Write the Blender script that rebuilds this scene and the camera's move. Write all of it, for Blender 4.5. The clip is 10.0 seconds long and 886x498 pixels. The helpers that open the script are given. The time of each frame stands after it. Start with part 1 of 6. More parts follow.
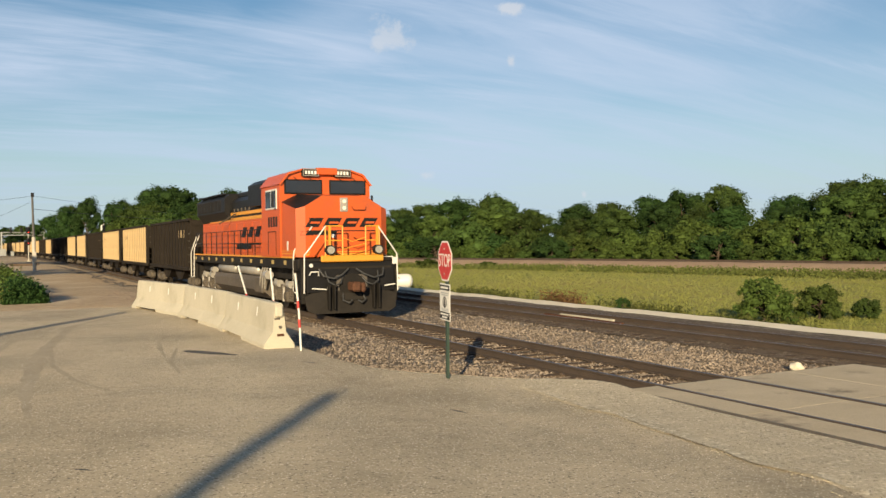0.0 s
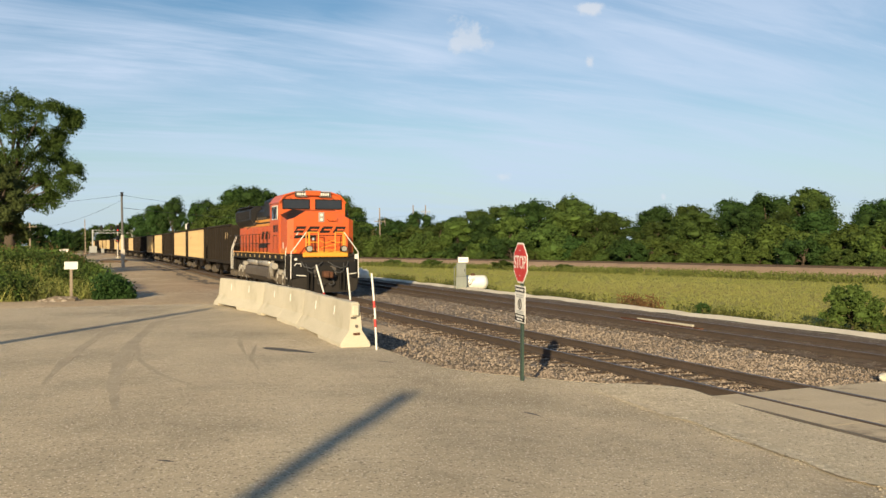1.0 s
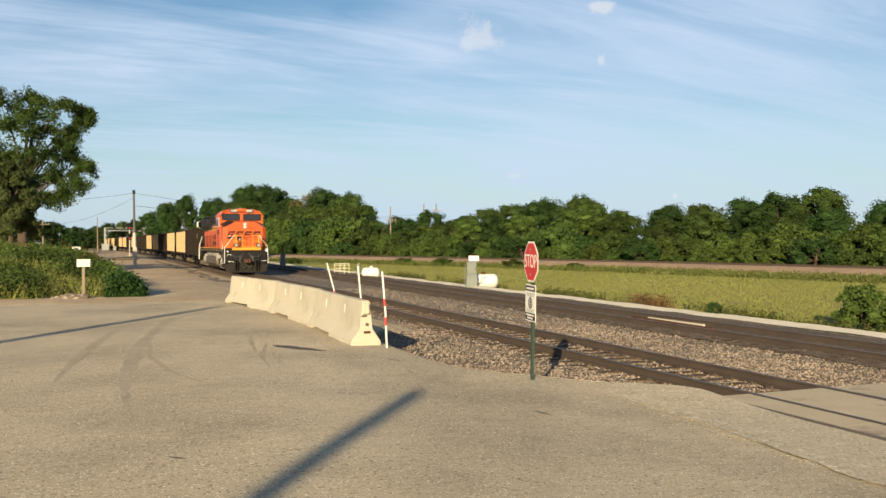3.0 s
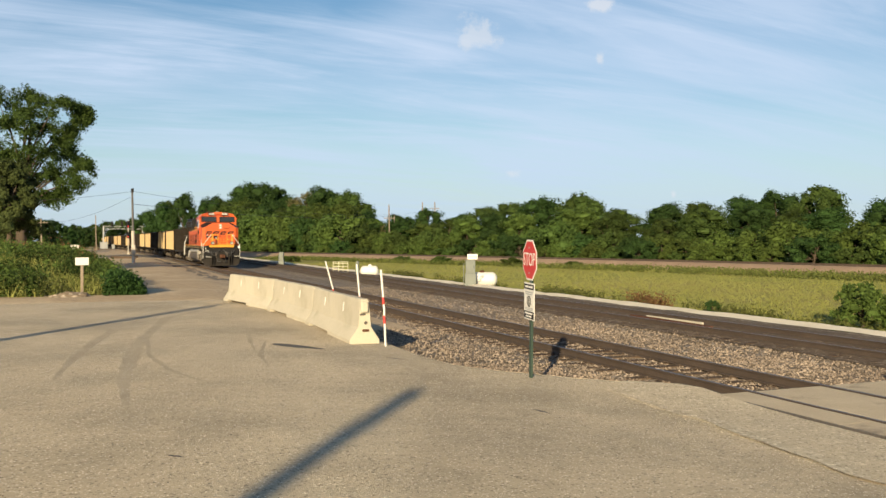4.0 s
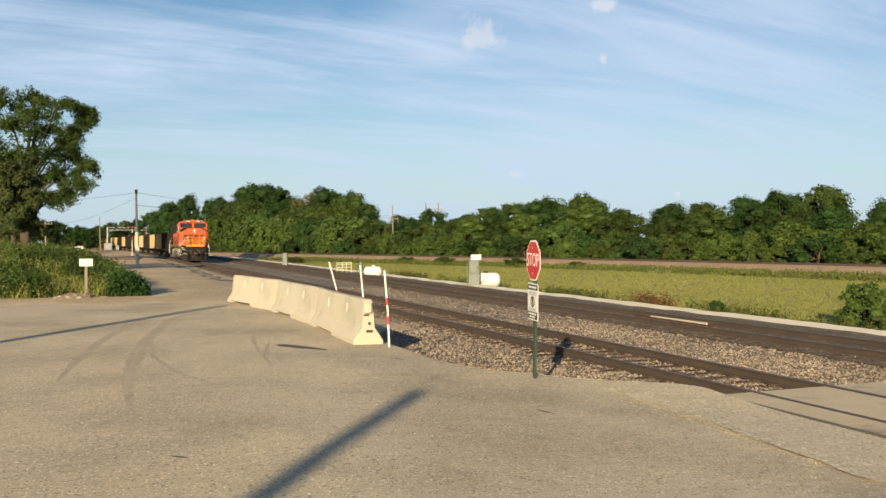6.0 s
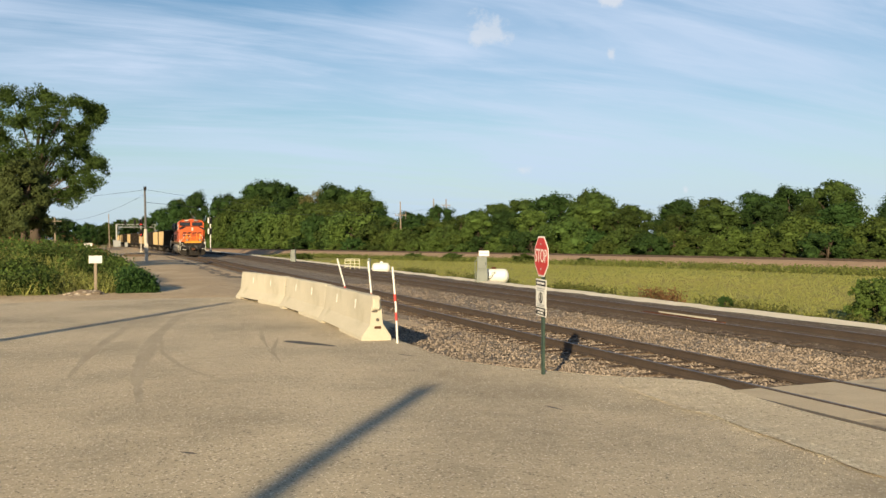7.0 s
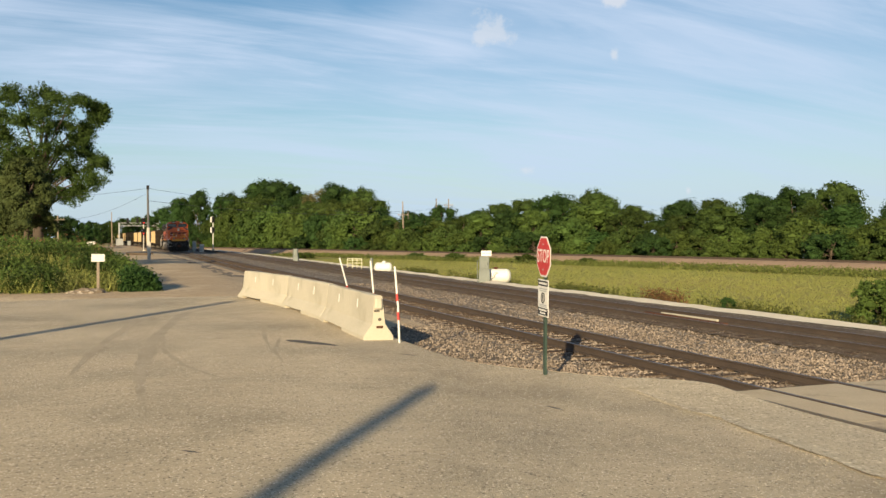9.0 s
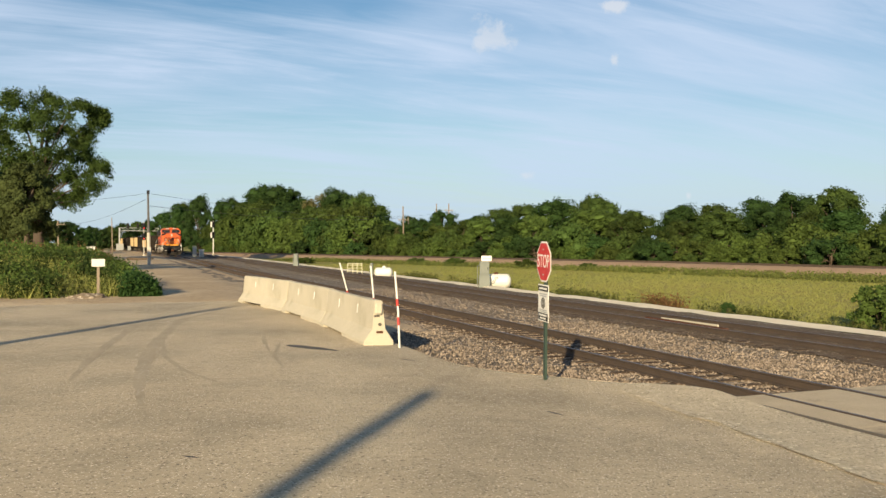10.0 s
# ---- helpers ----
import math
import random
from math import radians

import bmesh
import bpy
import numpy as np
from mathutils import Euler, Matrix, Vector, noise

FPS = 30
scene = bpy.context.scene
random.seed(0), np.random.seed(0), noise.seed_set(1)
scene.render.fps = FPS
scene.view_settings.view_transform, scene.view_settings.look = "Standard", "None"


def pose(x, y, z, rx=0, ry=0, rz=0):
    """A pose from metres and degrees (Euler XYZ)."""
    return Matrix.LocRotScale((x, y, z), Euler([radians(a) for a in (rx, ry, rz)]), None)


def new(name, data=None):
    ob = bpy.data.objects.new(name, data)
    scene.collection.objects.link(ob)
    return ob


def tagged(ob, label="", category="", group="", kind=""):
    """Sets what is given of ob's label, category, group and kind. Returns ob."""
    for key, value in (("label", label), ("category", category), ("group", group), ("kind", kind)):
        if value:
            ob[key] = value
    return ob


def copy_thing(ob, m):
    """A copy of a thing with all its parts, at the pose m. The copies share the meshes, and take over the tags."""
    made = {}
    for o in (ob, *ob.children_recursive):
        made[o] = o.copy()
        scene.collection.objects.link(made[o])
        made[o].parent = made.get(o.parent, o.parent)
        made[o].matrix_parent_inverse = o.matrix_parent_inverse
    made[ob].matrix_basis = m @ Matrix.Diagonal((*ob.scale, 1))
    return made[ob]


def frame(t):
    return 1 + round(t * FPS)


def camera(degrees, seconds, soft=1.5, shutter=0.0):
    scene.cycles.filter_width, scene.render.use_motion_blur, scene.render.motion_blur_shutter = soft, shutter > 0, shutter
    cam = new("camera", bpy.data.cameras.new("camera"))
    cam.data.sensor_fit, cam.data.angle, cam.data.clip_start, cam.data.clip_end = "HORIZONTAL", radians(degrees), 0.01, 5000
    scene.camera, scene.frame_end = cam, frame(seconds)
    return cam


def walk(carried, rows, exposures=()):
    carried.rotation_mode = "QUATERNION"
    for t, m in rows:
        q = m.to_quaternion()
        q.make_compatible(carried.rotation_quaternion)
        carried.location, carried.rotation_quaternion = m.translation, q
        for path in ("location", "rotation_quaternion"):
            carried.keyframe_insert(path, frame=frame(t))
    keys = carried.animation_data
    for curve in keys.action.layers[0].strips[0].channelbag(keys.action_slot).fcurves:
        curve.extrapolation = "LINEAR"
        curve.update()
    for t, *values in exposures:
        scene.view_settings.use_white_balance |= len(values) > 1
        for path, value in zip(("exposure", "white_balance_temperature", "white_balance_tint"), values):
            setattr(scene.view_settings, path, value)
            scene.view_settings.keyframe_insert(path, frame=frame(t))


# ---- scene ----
cam = camera(53.9, 10.0)
PATH = [
    (0, pose(0, 0, 2.4, 89.515, 0.765, -27.180)),
    (0.5, pose(0, 0, 2.4, 89.453, 0.578, -24.233)),
    (1, pose(0, 0, 2.4, 89.648, 0.160, -22.211)),
    (1.5, pose(0, 0, 2.4, 89.726, 0.056, -21.517)),
    (2, pose(0, 0, 2.4, 89.741, -0.036, -21.446)),
    (2.5, pose(0, 0, 2.4, 89.655, -0.008, -21.468)),
    (4, pose(0, 0, 2.4, 89.441, 0.012, -21.601)),
    (4.5, pose(0, 0, 2.4, 89.425, -0.015, -21.644)),
    (5, pose(0, 0, 2.4, 89.385, 0.014, -21.691)),
    (5.5, pose(0, 0, 2.4, 89.511, 0.074, -21.592)),
    (7, pose(0, 0, 2.4, 89.229, 0.256, -20.852)),
    (7.5, pose(0, 0, 2.4, 89.064, 0.340, -20.683)),
    (8, pose(0, 0, 2.4, 89.104, 0.248, -20.552)),
    (8.5, pose(0, 0, 2.4, 89.185, 0.125, -20.657)),
    (9, pose(0, 0, 2.4, 89.220, 0.024, -20.694)),
    (9.5, pose(0, 0, 2.4, 89.377, -0.007, -20.688)),
    (10, pose(0, 0, 2.4, 89.553, 0.000, -20.682)),
]
walk(cam, PATH, [(0, 0.6), (0.5, 0.67), (1, 0.72), (2, 0.76), (7, 0.74), (10, 0.73)])

# ---------------------------------------------------------------- light
SUN_DIR = Vector((0.545, 0.838, -0.285)).normalized()   # the way the light travels
sun = new("sun", bpy.data.lights.new("sun", "SUN"))
sun.data.energy, sun.data.angle, sun.data.color = 5.0, radians(0.53), (1.0, 0.81, 0.52)
sun.rotation_mode = "QUATERNION"
sun.rotation_quaternion = SUN_DIR.to_track_quat("-Z", "Y")

world = bpy.data.worlds.new("world")
scene.world = world
world.use_nodes = True


def build_sky():
    nt = world.node_tree
    nt.nodes.clear()
    N, L = nt.nodes.new, nt.links.new

    def math_node(op, a, b=None, clamp=False):
        n = N("ShaderNodeMath")
        n.operation, n.use_clamp = op, clamp
        for i, v in enumerate((a, b)):
            if v is None:
                continue
            if isinstance(v, (int, float)):
                n.inputs[i].default_value = v
            else:
                L(v, n.inputs[i])
        return n.outputs[0]

    def ramp(value, lo, hi, smooth=True):
        n = N("ShaderNodeMapRange")
        n.interpolation_type = "SMOOTHSTEP" if smooth else "LINEAR"
        n.inputs["From Min"].default_value, n.inputs["From Max"].default_value = lo, hi
        L(value, n.inputs["Value"])
        return n.outputs["Result"]

    sky = N("ShaderNodeTexSky")
    sky.sky_type, sky.sun_disc = "NISHITA", False
    sky.sun_elevation = math.asin(-SUN_DIR.z)
    sky.sun_rotation = math.atan2(-SUN_DIR.x, -SUN_DIR.y)
    sky.air_density, sky.dust_density, sky.ozone_density = 1.0, 0.6, 1.6
    tc = N("ShaderNodeTexCoord")
    sep = N("ShaderNodeSeparateXYZ")
    L(tc.outputs["Generated"], sep.inputs[0])
    up = sep.outputs["Z"]
    # the cloud deck seen flat from below
    high = math_node("ADD", math_node("MAXIMUM", up, 0.0), 0.16)
    comb = N("ShaderNodeCombineXYZ")
    L(math_node("DIVIDE", sep.outputs["X"], high), comb.inputs[0])
    L(math_node("DIVIDE", sep.outputs["Y"], high), comb.inputs[1])

    def veil(scale, sx, sy, turn, detail, rough, dist):
        m = N("ShaderNodeMapping")
        m.inputs["Scale"].default_value = (sx, sy, 1)
        m.inputs["Rotation"].default_value = (0, 0, radians(turn))
        L(comb.outputs[0], m.inputs["Vector"])
        n = N("ShaderNodeTexNoise")
        n.inputs["Scale"].default_value, n.inputs["Detail"].default_value = scale, detail
        n.inputs["Roughness"].default_value, n.inputs["Distortion"].default_value = rough, dist
        L(m.outputs[0], n.inputs["Vector"])
        return n.outputs["Fac"]

    broad = ramp(veil(0.42, 0.8, 1.2, 35, 4, 0.5, 0.8), 0.33, 0.60)
    fine = ramp(veil(1.1, 0.35, 1.7, 22, 9, 0.62, 1.4), 0.38, 0.68)
    wisp = ramp(veil(3.2, 0.3, 1.6, 40, 9, 0.66, 1.8), 0.40, 0.75)
    cirrus = math_node("ADD", math_node("MULTIPLY", broad, 0.5), math_node("MULTIPLY", fine, 0.42))
    cirrus = math_node("ADD", cirrus, math_node("MULTIPLY", wisp, 0.16), True)
    cirrus = math_node("MULTIPLY", cirrus, ramp(up, 0.8, 0.3))
    # the veil thins towards the east
    thin = math_node("SUBTRACT", 1.1, math_node("MULTIPLY", ramp(sep.outputs["X"], 0.3, 0.75), 0.36))
    cirrus = math_node("MULTIPLY", cirrus, thin, True)
    low = math_node("MULTIPLY", ramp(up, 0.2, -0.03), 0.8)
    # small fair-weather clouds: direction, radius across, radius up
    puff_noise = N("ShaderNodeTexNoise")
    puff_noise.inputs["Scale"].default_value, puff_noise.inputs["Detail"].default_value = 42, 6
    puff_noise.inputs["Roughness"].default_value = 0.62
    L(tc.outputs["Generated"], puff_noise.inputs["Vector"])
    puffs = None
    for azimuth, height, wide, tall, dense in PUFFS:
        c = (math.sin(radians(azimuth)) * math.cos(radians(height)), math.cos(radians(azimuth)) * math.cos(radians(height)), math.sin(radians(height)))
        s = N("ShaderNodeVectorMath")
        s.operation = "SUBTRACT"
        s.inputs[1].default_value = c
        L(tc.outputs["Generated"], s.inputs[0])
        q = N("ShaderNodeVectorMath")
        q.operation = "MULTIPLY"
        q.inputs[1].default_value = (1 / radians(wide), 1 / radians(wide), 1 / radians(tall))
        L(s.outputs[0], q.inputs[0])
        ln = N("ShaderNodeVectorMath")
        ln.operation = "LENGTH"
        L(q.outputs[0], ln.inputs[0])
        body = math_node("SUBTRACT", math_node("MULTIPLY", puff_noise.outputs["Fac"], 2.6), ln.outputs["Value"])
        one = math_node("MULTIPLY", ramp(body, 0.35, 1.05), dense)
        puffs = one if puffs is None else math_node("MAXIMUM", puffs, one)
    mix = N("ShaderNodeMix")
    mix.data_type = "RGBA"
    mix.inputs["B"].default_value = CLOUD_LIGHT
    L(cirrus, mix.inputs["Factor"])
    deep = N("ShaderNodeHueSaturation")
    deep.inputs["Saturation"].default_value, deep.inputs["Value"].default_value = 1.3, 1.0
    L(sky.outputs[0], deep.inputs["Color"])
    L(deep.outputs[0], mix.inputs["A"])
    haze = N("ShaderNodeMix")
    haze.data_type = "RGBA"
    haze.inputs["B"].default_value = HAZE_LIGHT
    L(low, haze.inputs["Factor"])
    L(mix.outputs["Result"], haze.inputs["A"])
    mix2 = N("ShaderNodeMix")
    mix2.data_type = "RGBA"
    mix2.inputs["B"].default_value = PUFF_LIGHT
    L(puffs, mix2.inputs["Factor"])
    L(haze.outputs["Result"], mix2.inputs["A"])
    bg = N("ShaderNodeBackground")
    bg.inputs["Strength"].default_value = SKY_STRENGTH
    L(mix2.outputs["Result"], bg.inputs["Color"])
    out = N("ShaderNodeOutputWorld")
    L(bg.outputs[0], out.inputs["Surface"])


SKY_STRENGTH = 0.063
CLOUD_LIGHT = (5.95, 7.05, 8.8, 1)
HAZE_LIGHT = (4.85, 6.45, 8.0, 1)
PUFF_LIGHT = (7.2, 7.5, 8.0, 1)
PUFFS = [(23.9, 13.2, 1.7, 1.3, 0.55), (31.8, 14.9, 1.2, 0.45, 0.7), (31.8, 11.6, 0.5, 0.6, 0.6),
         (26.0, 4.4, 0.8, 0.4, 0.5), (36.4, 2.95, 0.3, 0.4, 0.6)]
build_sky()


# ---------------------------------------------------------------- materials
def material(name, a, b=None, rough=0.75, metal=0.0, scale=1.5, fine=30.0, bump=0.25, stain=None, stain_at=(0.52, 0.7),
             stain_scale=0.6, island=0.0, stretch=(1, 1, 1), through_light=0.0, spec=0.5, emit=None, speck=None, speck_dark=None, streak=None, grain=0.5):
    """Two tones over a broad and a fine noise, an optional stain of its own colour, relief from the fine noise."""
    m = bpy.data.materials.new(name)
    m.use_nodes = True
    nt = m.node_tree
    N, L = nt.nodes.new, nt.links.new
    p = nt.nodes["Principled BSDF"]
    b = b or tuple(c * 0.72 for c in a)
    spec = min(spec, 0.12) if rough >= 0.85 else spec
    tc, mp = N("ShaderNodeTexCoord"), N("ShaderNodeMapping")
    mp.inputs["Scale"].default_value = stretch
    L(tc.outputs["Object"], mp.inputs["Vector"])

    def noise_node(sc, detail=4, rough_=0.6):
        n = N("ShaderNodeTexNoise")
        n.inputs["Scale"].default_value, n.inputs["Detail"].default_value = sc, detail
        n.inputs["Roughness"].default_value = rough_
        L(mp.outputs[0], n.inputs["Vector"])
        return n.outputs["Fac"]

    def span(v, lo, hi, to0=0.0, to1=1.0):
        n = N("ShaderNodeMapRange")
        for k, x in (("From Min", lo), ("From Max", hi), ("To Min", to0), ("To Max", to1)):
            n.inputs[k].default_value = x
        L(v, n.inputs["Value"])
        return n.outputs["Result"]

    def blend(f, x, y, kind="MIX"):
        n = N("ShaderNodeMix")
        n.data_type, n.blend_type = "RGBA", kind
        for key, v in (("Factor", f), ("A", x), ("B", y)):
            if isinstance(v, tuple):
                n.inputs[key].default_value = (*v, 1)
            elif isinstance(v, float):
                n.inputs[key].default_value = v
            else:
                L(v, n.inputs[key])
        return n.outputs["Result"]

    big, small = noise_node(scale), noise_node(fine, 5, 0.7)
    colour = blend(span(big, 0.3, 0.7), a, b)
    colour = blend(span(small, 0.25, 0.75, 0.0, grain), colour, tuple(0.55 * x for x in b))
    if stain:
        colour = blend(span(noise_node(stain_scale, 6, 0.65), *stain_at), colour, stain)
    for chip in (speck, speck_dark):
        if not chip:
            continue
        v = N("ShaderNodeTexVoronoi")
        v.inputs["Scale"].default_value = chip[1]
        L(mp.outputs[0], v.inputs["Vector"])
        n = N("ShaderNodeSeparateColor")
        L(v.outputs["Color"], n.inputs[0])
        colour = blend(span(n.outputs[0], chip[2], 1.0), colour, chip[0])
    if streak:
        m2 = N("ShaderNodeMapping")
        m2.inputs["Rotation"].default_value = (0, 0, radians(streak[1]))
        m2.inputs["Scale"].default_value = (0.9, 7.0, 1)
        L(tc.outputs["Object"], m2.inputs["Vector"])
        n = N("ShaderNodeTexNoise")
        n.inputs["Scale"].default_value, n.inputs["Detail"].default_value = 1.0, 8
        n.inputs["Roughness"].default_value, n.inputs["Distortion"].default_value = 0.72, 0.5
        L(m2.outputs[0], n.inputs["Vector"])
        colour = blend(span(n.outputs["Fac"], 0.52, 0.72, 0.0, streak[0] * 2), colour, tuple(min(1, 1.35 * x) for x in a))
        colour = blend(span(n.outputs["Fac"], 0.48, 0.3, 0.0, streak[0] * 2), colour, tuple(0.62 * x for x in b))
    if island:
        g, o = N("ShaderNodeNewGeometry"), N("ShaderNodeObjectInfo")
        hsv = N("ShaderNodeHueSaturation")
        L(span(g.outputs["Random Per Island"], 0, 1, 1 - island, 1 + island), hsv.inputs["Value"])
        L(span(o.outputs["Random"], 0, 1, 0.5 - 0.03 * island, 0.5 + 0.03 * island), hsv.inputs["Hue"])
        L(colour, hsv.inputs["Color"])
        h2 = N("ShaderNodeHueSaturation")
        L(span(o.outputs["Random"], 0, 1, 1 - 1.0 * island, 1 + 0.8 * island), h2.inputs["Value"])
        L(hsv.outputs[0], h2.inputs["Color"])
        colour = h2.outputs[0]
    L(colour, p.inputs["Base Color"])
    L(span(small, 0.2, 0.8, max(0.03, rough - 0.12), min(1, rough + 0.12)), p.inputs["Roughness"])
    p.inputs["Metallic"].default_value = metal
    p.inputs["Specular IOR Level"].default_value = spec
    if bump:
        bn = N("ShaderNodeBump")
        bn.inputs["Strength"].default_value, bn.inputs["Distance"].default_value = bump, 0.02
        L(small, bn.inputs["Height"])
        L(bn.outputs[0], p.inputs["Normal"])
    if emit:
        p.inputs["Emission Color"].default_value = (*emit[:3], 1)
        p.inputs["Emission Strength"].default_value = emit[3]
    if through_light:
        t, mx = N("ShaderNodeBsdfTranslucent"), N("ShaderNodeMixShader")
        L(colour, t.inputs["Color"])
        mx.inputs[0].default_value = through_light
        L(p.outputs[0], mx.inputs[1])
        L(t.outputs[0], mx.inputs[2])
        L(mx.outputs[0], nt.nodes["Material Output"].inputs["Surface"])
    return m


M = {}
M["asphalt"] = material("asphalt", (0.69, 0.575, 0.4), (0.57, 0.47, 0.325), 0.95, scale=0.22, fine=70, bump=0.8,
                        stain=(0.36, 0.3, 0.21), stain_at=(0.45, 0.66), stain_scale=0.28, speck=((0.95, 0.86, 0.68), 70.0, 0.9), speck_dark=((0.2, 0.165, 0.12), 46.0, 0.86), streak=(0.09, 69), spec=0.15, grain=0.62)
M["patch"] = material("pale_patch", (0.72, 0.605, 0.425), (0.58, 0.485, 0.335), 0.95, scale=1.2, fine=60, bump=0.7, speck=((0.8, 0.7, 0.52), 30.0, 0.82), speck_dark=((0.25, 0.2, 0.14), 40.0, 0.86), streak=(0.12, 69), spec=0.15, grain=0.6)
# tar spots, and the dark colour that draws shaded gaps and holes
M["tar"] = material("tar", (0.07, 0.06, 0.052), (0.13, 0.11, 0.09), 0.8, scale=3, fine=40)
M["concrete"] = material("concrete", (0.57, 0.52, 0.405), (0.475, 0.43, 0.33), 0.85, scale=1.1, fine=35, bump=0.25,
                         stain=(0.36, 0.33, 0.25), stain_at=(0.54, 0.76), stain_scale=1.3)
M["panel"] = material("crossing_panel", (0.64, 0.53, 0.37), (0.52, 0.425, 0.29), 0.9, scale=1.0, fine=45, bump=0.35,
                      stain=(0.16, 0.13, 0.1), stain_at=(0.58, 0.75), stain_scale=0.8)
M["dirt"] = material("dirt", (0.64, 0.49, 0.315), (0.52, 0.39, 0.245), 0.95, scale=0.12, fine=14, bump=0.4,
                     stain=(0.64, 0.52, 0.35), stain_at=(0.5, 0.7), stain_scale=0.22, speck=((0.3, 0.22, 0.15), 14.0, 0.75), grain=0.8)
M["ballast"] = material("ballast_bed", (0.24, 0.19, 0.135), (0.155, 0.122, 0.088), 0.95, scale=0.6, fine=16, bump=1.0, speck=((0.42, 0.36, 0.29), 11.0, 0.7))
M["bed_fines"] = material("dark_bed_fines", (0.18, 0.135, 0.095), (0.12, 0.09, 0.064), 0.9, scale=0.8, fine=22, bump=0.7, speck=((0.3, 0.24, 0.18), 16.0, 0.86))
M["stone"] = material("ballast_stone", (0.31, 0.25, 0.195), (0.2, 0.158, 0.124), 0.9, scale=0.5, fine=30, bump=0.3, island=0.55)
M["white_gravel"] = material("white_gravel", (0.78, 0.7, 0.55), (0.66, 0.58, 0.44), 0.95, scale=0.8, fine=12, bump=0.4, grain=0.15)
M["grass"] = material("grass_ground", (0.22, 0.235, 0.06), (0.33, 0.275, 0.088), 0.95, scale=0.09, fine=3.0, bump=1.0,
                      stain=(0.2, 0.215, 0.05), stain_at=(0.48, 0.62), stain_scale=0.07, speck=((0.33, 0.29, 0.1), 2.4, 0.75), spec=0.1)
M["branch_bed"] = material("branch_bed", (0.44, 0.31, 0.2), (0.34, 0.235, 0.155), 0.95, scale=0.4, fine=6, bump=0.6)
M["rail"] = material("rail_steel", (0.1, 0.072, 0.052), (0.072, 0.052, 0.038), 0.7, metal=0.2, scale=2, fine=30, bump=0.2)
M["rail_head"] = material("rail_head", (0.15, 0.13, 0.125), (0.1, 0.086, 0.083), 0.42, metal=0.9, scale=2, fine=30, bump=0.05)
M["tie"] = material("tie_wood", (0.12, 0.085, 0.058), (0.085, 0.06, 0.043), 0.9, scale=2, fine=20, bump=0.6, stretch=(0.3, 4, 4), island=0.2)
M["leaf"] = material("leaf", (0.046, 0.088, 0.023), (0.033, 0.066, 0.017), 0.7, scale=0.5, fine=4, bump=0, island=0.3, through_light=0.32, spec=0.12)
M["leaf_light"] = material("leaf_light", (0.094, 0.136, 0.03), (0.07, 0.108, 0.024), 0.7, scale=0.5, fine=4, bump=0, island=0.3, through_light=0.32, spec=0.12)
M["leaf_mid"] = material("leaf_mid", (0.074, 0.112, 0.027), (0.053, 0.09, 0.021), 0.7, scale=0.5, fine=4, bump=0, island=0.3, through_light=0.32, spec=0.12)
M["leaf_olive"] = material("leaf_olive", (0.088, 0.112, 0.036), (0.064, 0.088, 0.028), 0.75, scale=0.5, fine=4, bump=0, island=0.24, through_light=0.2, spec=0.1)
M["leaf_dry"] = material("leaf_dry", (0.17, 0.15, 0.062), (0.12, 0.12, 0.045), 0.75, scale=0.5, fine=4, bump=0, island=0.24, through_light=0.25, spec=0.1)
M["leaf_rust"] = material("leaf_rust", (0.26, 0.14, 0.06), (0.2, 0.13, 0.05), 0.8, scale=1, fine=4, bump=0, island=0.4, through_light=0.2, spec=0.2)
M["weed"] = material("weed_leaf", (0.2, 0.22, 0.055), (0.13, 0.165, 0.04), 0.7, scale=0.3, fine=3, bump=0, island=0.5, through_light=0.3, spec=0.2)
M["blade"] = material("grass_blade", (0.35, 0.345, 0.105), (0.27, 0.285, 0.075), 0.8, scale=0.06, fine=1.5, bump=0, island=0.22, through_light=0.3, spec=0.1)
M["bark"] = material("bark", (0.12, 0.09, 0.065), (0.075, 0.058, 0.043), 0.95, scale=3, fine=18, bump=0.9, stretch=(1, 1, 0.25))
M["pole_wood"] = material("pole_wood", (0.33, 0.27, 0.2), (0.24, 0.19, 0.14), 0.9, scale=1.5, fine=16, bump=0.5, stretch=(3, 3, 0.3))
M["orange"] = material("orange_paint", (0.6, 0.105, 0.016), (0.54, 0.09, 0.015), 0.42, scale=0.6, fine=18, bump=0.03,
                       stain=(0.3, 0.075, 0.03), stain_at=(0.56, 0.85), stain_scale=0.9)
M["black"] = material("black_paint", (0.009, 0.008, 0.008), (0.014, 0.013, 0.012), 0.5, scale=1.0, fine=20, bump=0.08, spec=0.25)
M["frame_black"] = material("grimy_black", (0.011, 0.01, 0.009), (0.024, 0.02, 0.016), 0.75, scale=1.5, fine=16, bump=0.3, spec=0.2)
M["yellow"] = material("yellow_paint", (0.75, 0.33, 0.03), (0.68, 0.29, 0.03), 0.45, scale=1, fine=20, bump=0.05)
M["reflector"] = material("reflector", (0.5, 0.36, 0.12), (0.4, 0.28, 0.1), 0.5, bump=0)
M["plow"] = material("dusty_plow", (0.02, 0.018, 0.016), (0.034, 0.029, 0.024), 0.85, scale=1.4, fine=14, bump=0.3)
M["white"] = material("white_paint", (0.78, 0.76, 0.70), (0.7, 0.67, 0.6), 0.5, scale=1.5, fine=20, bump=0.05)
M["red"] = material("red_paint", (0.55, 0.03, 0.025), (0.48, 0.03, 0.025), 0.45, scale=2, fine=20, bump=0.03)
M["glass"] = material("window_glass", (0.012, 0.013, 0.014), (0.02, 0.02, 0.02), 0.08, scale=2, fine=6, bump=0.0, spec=0.8)
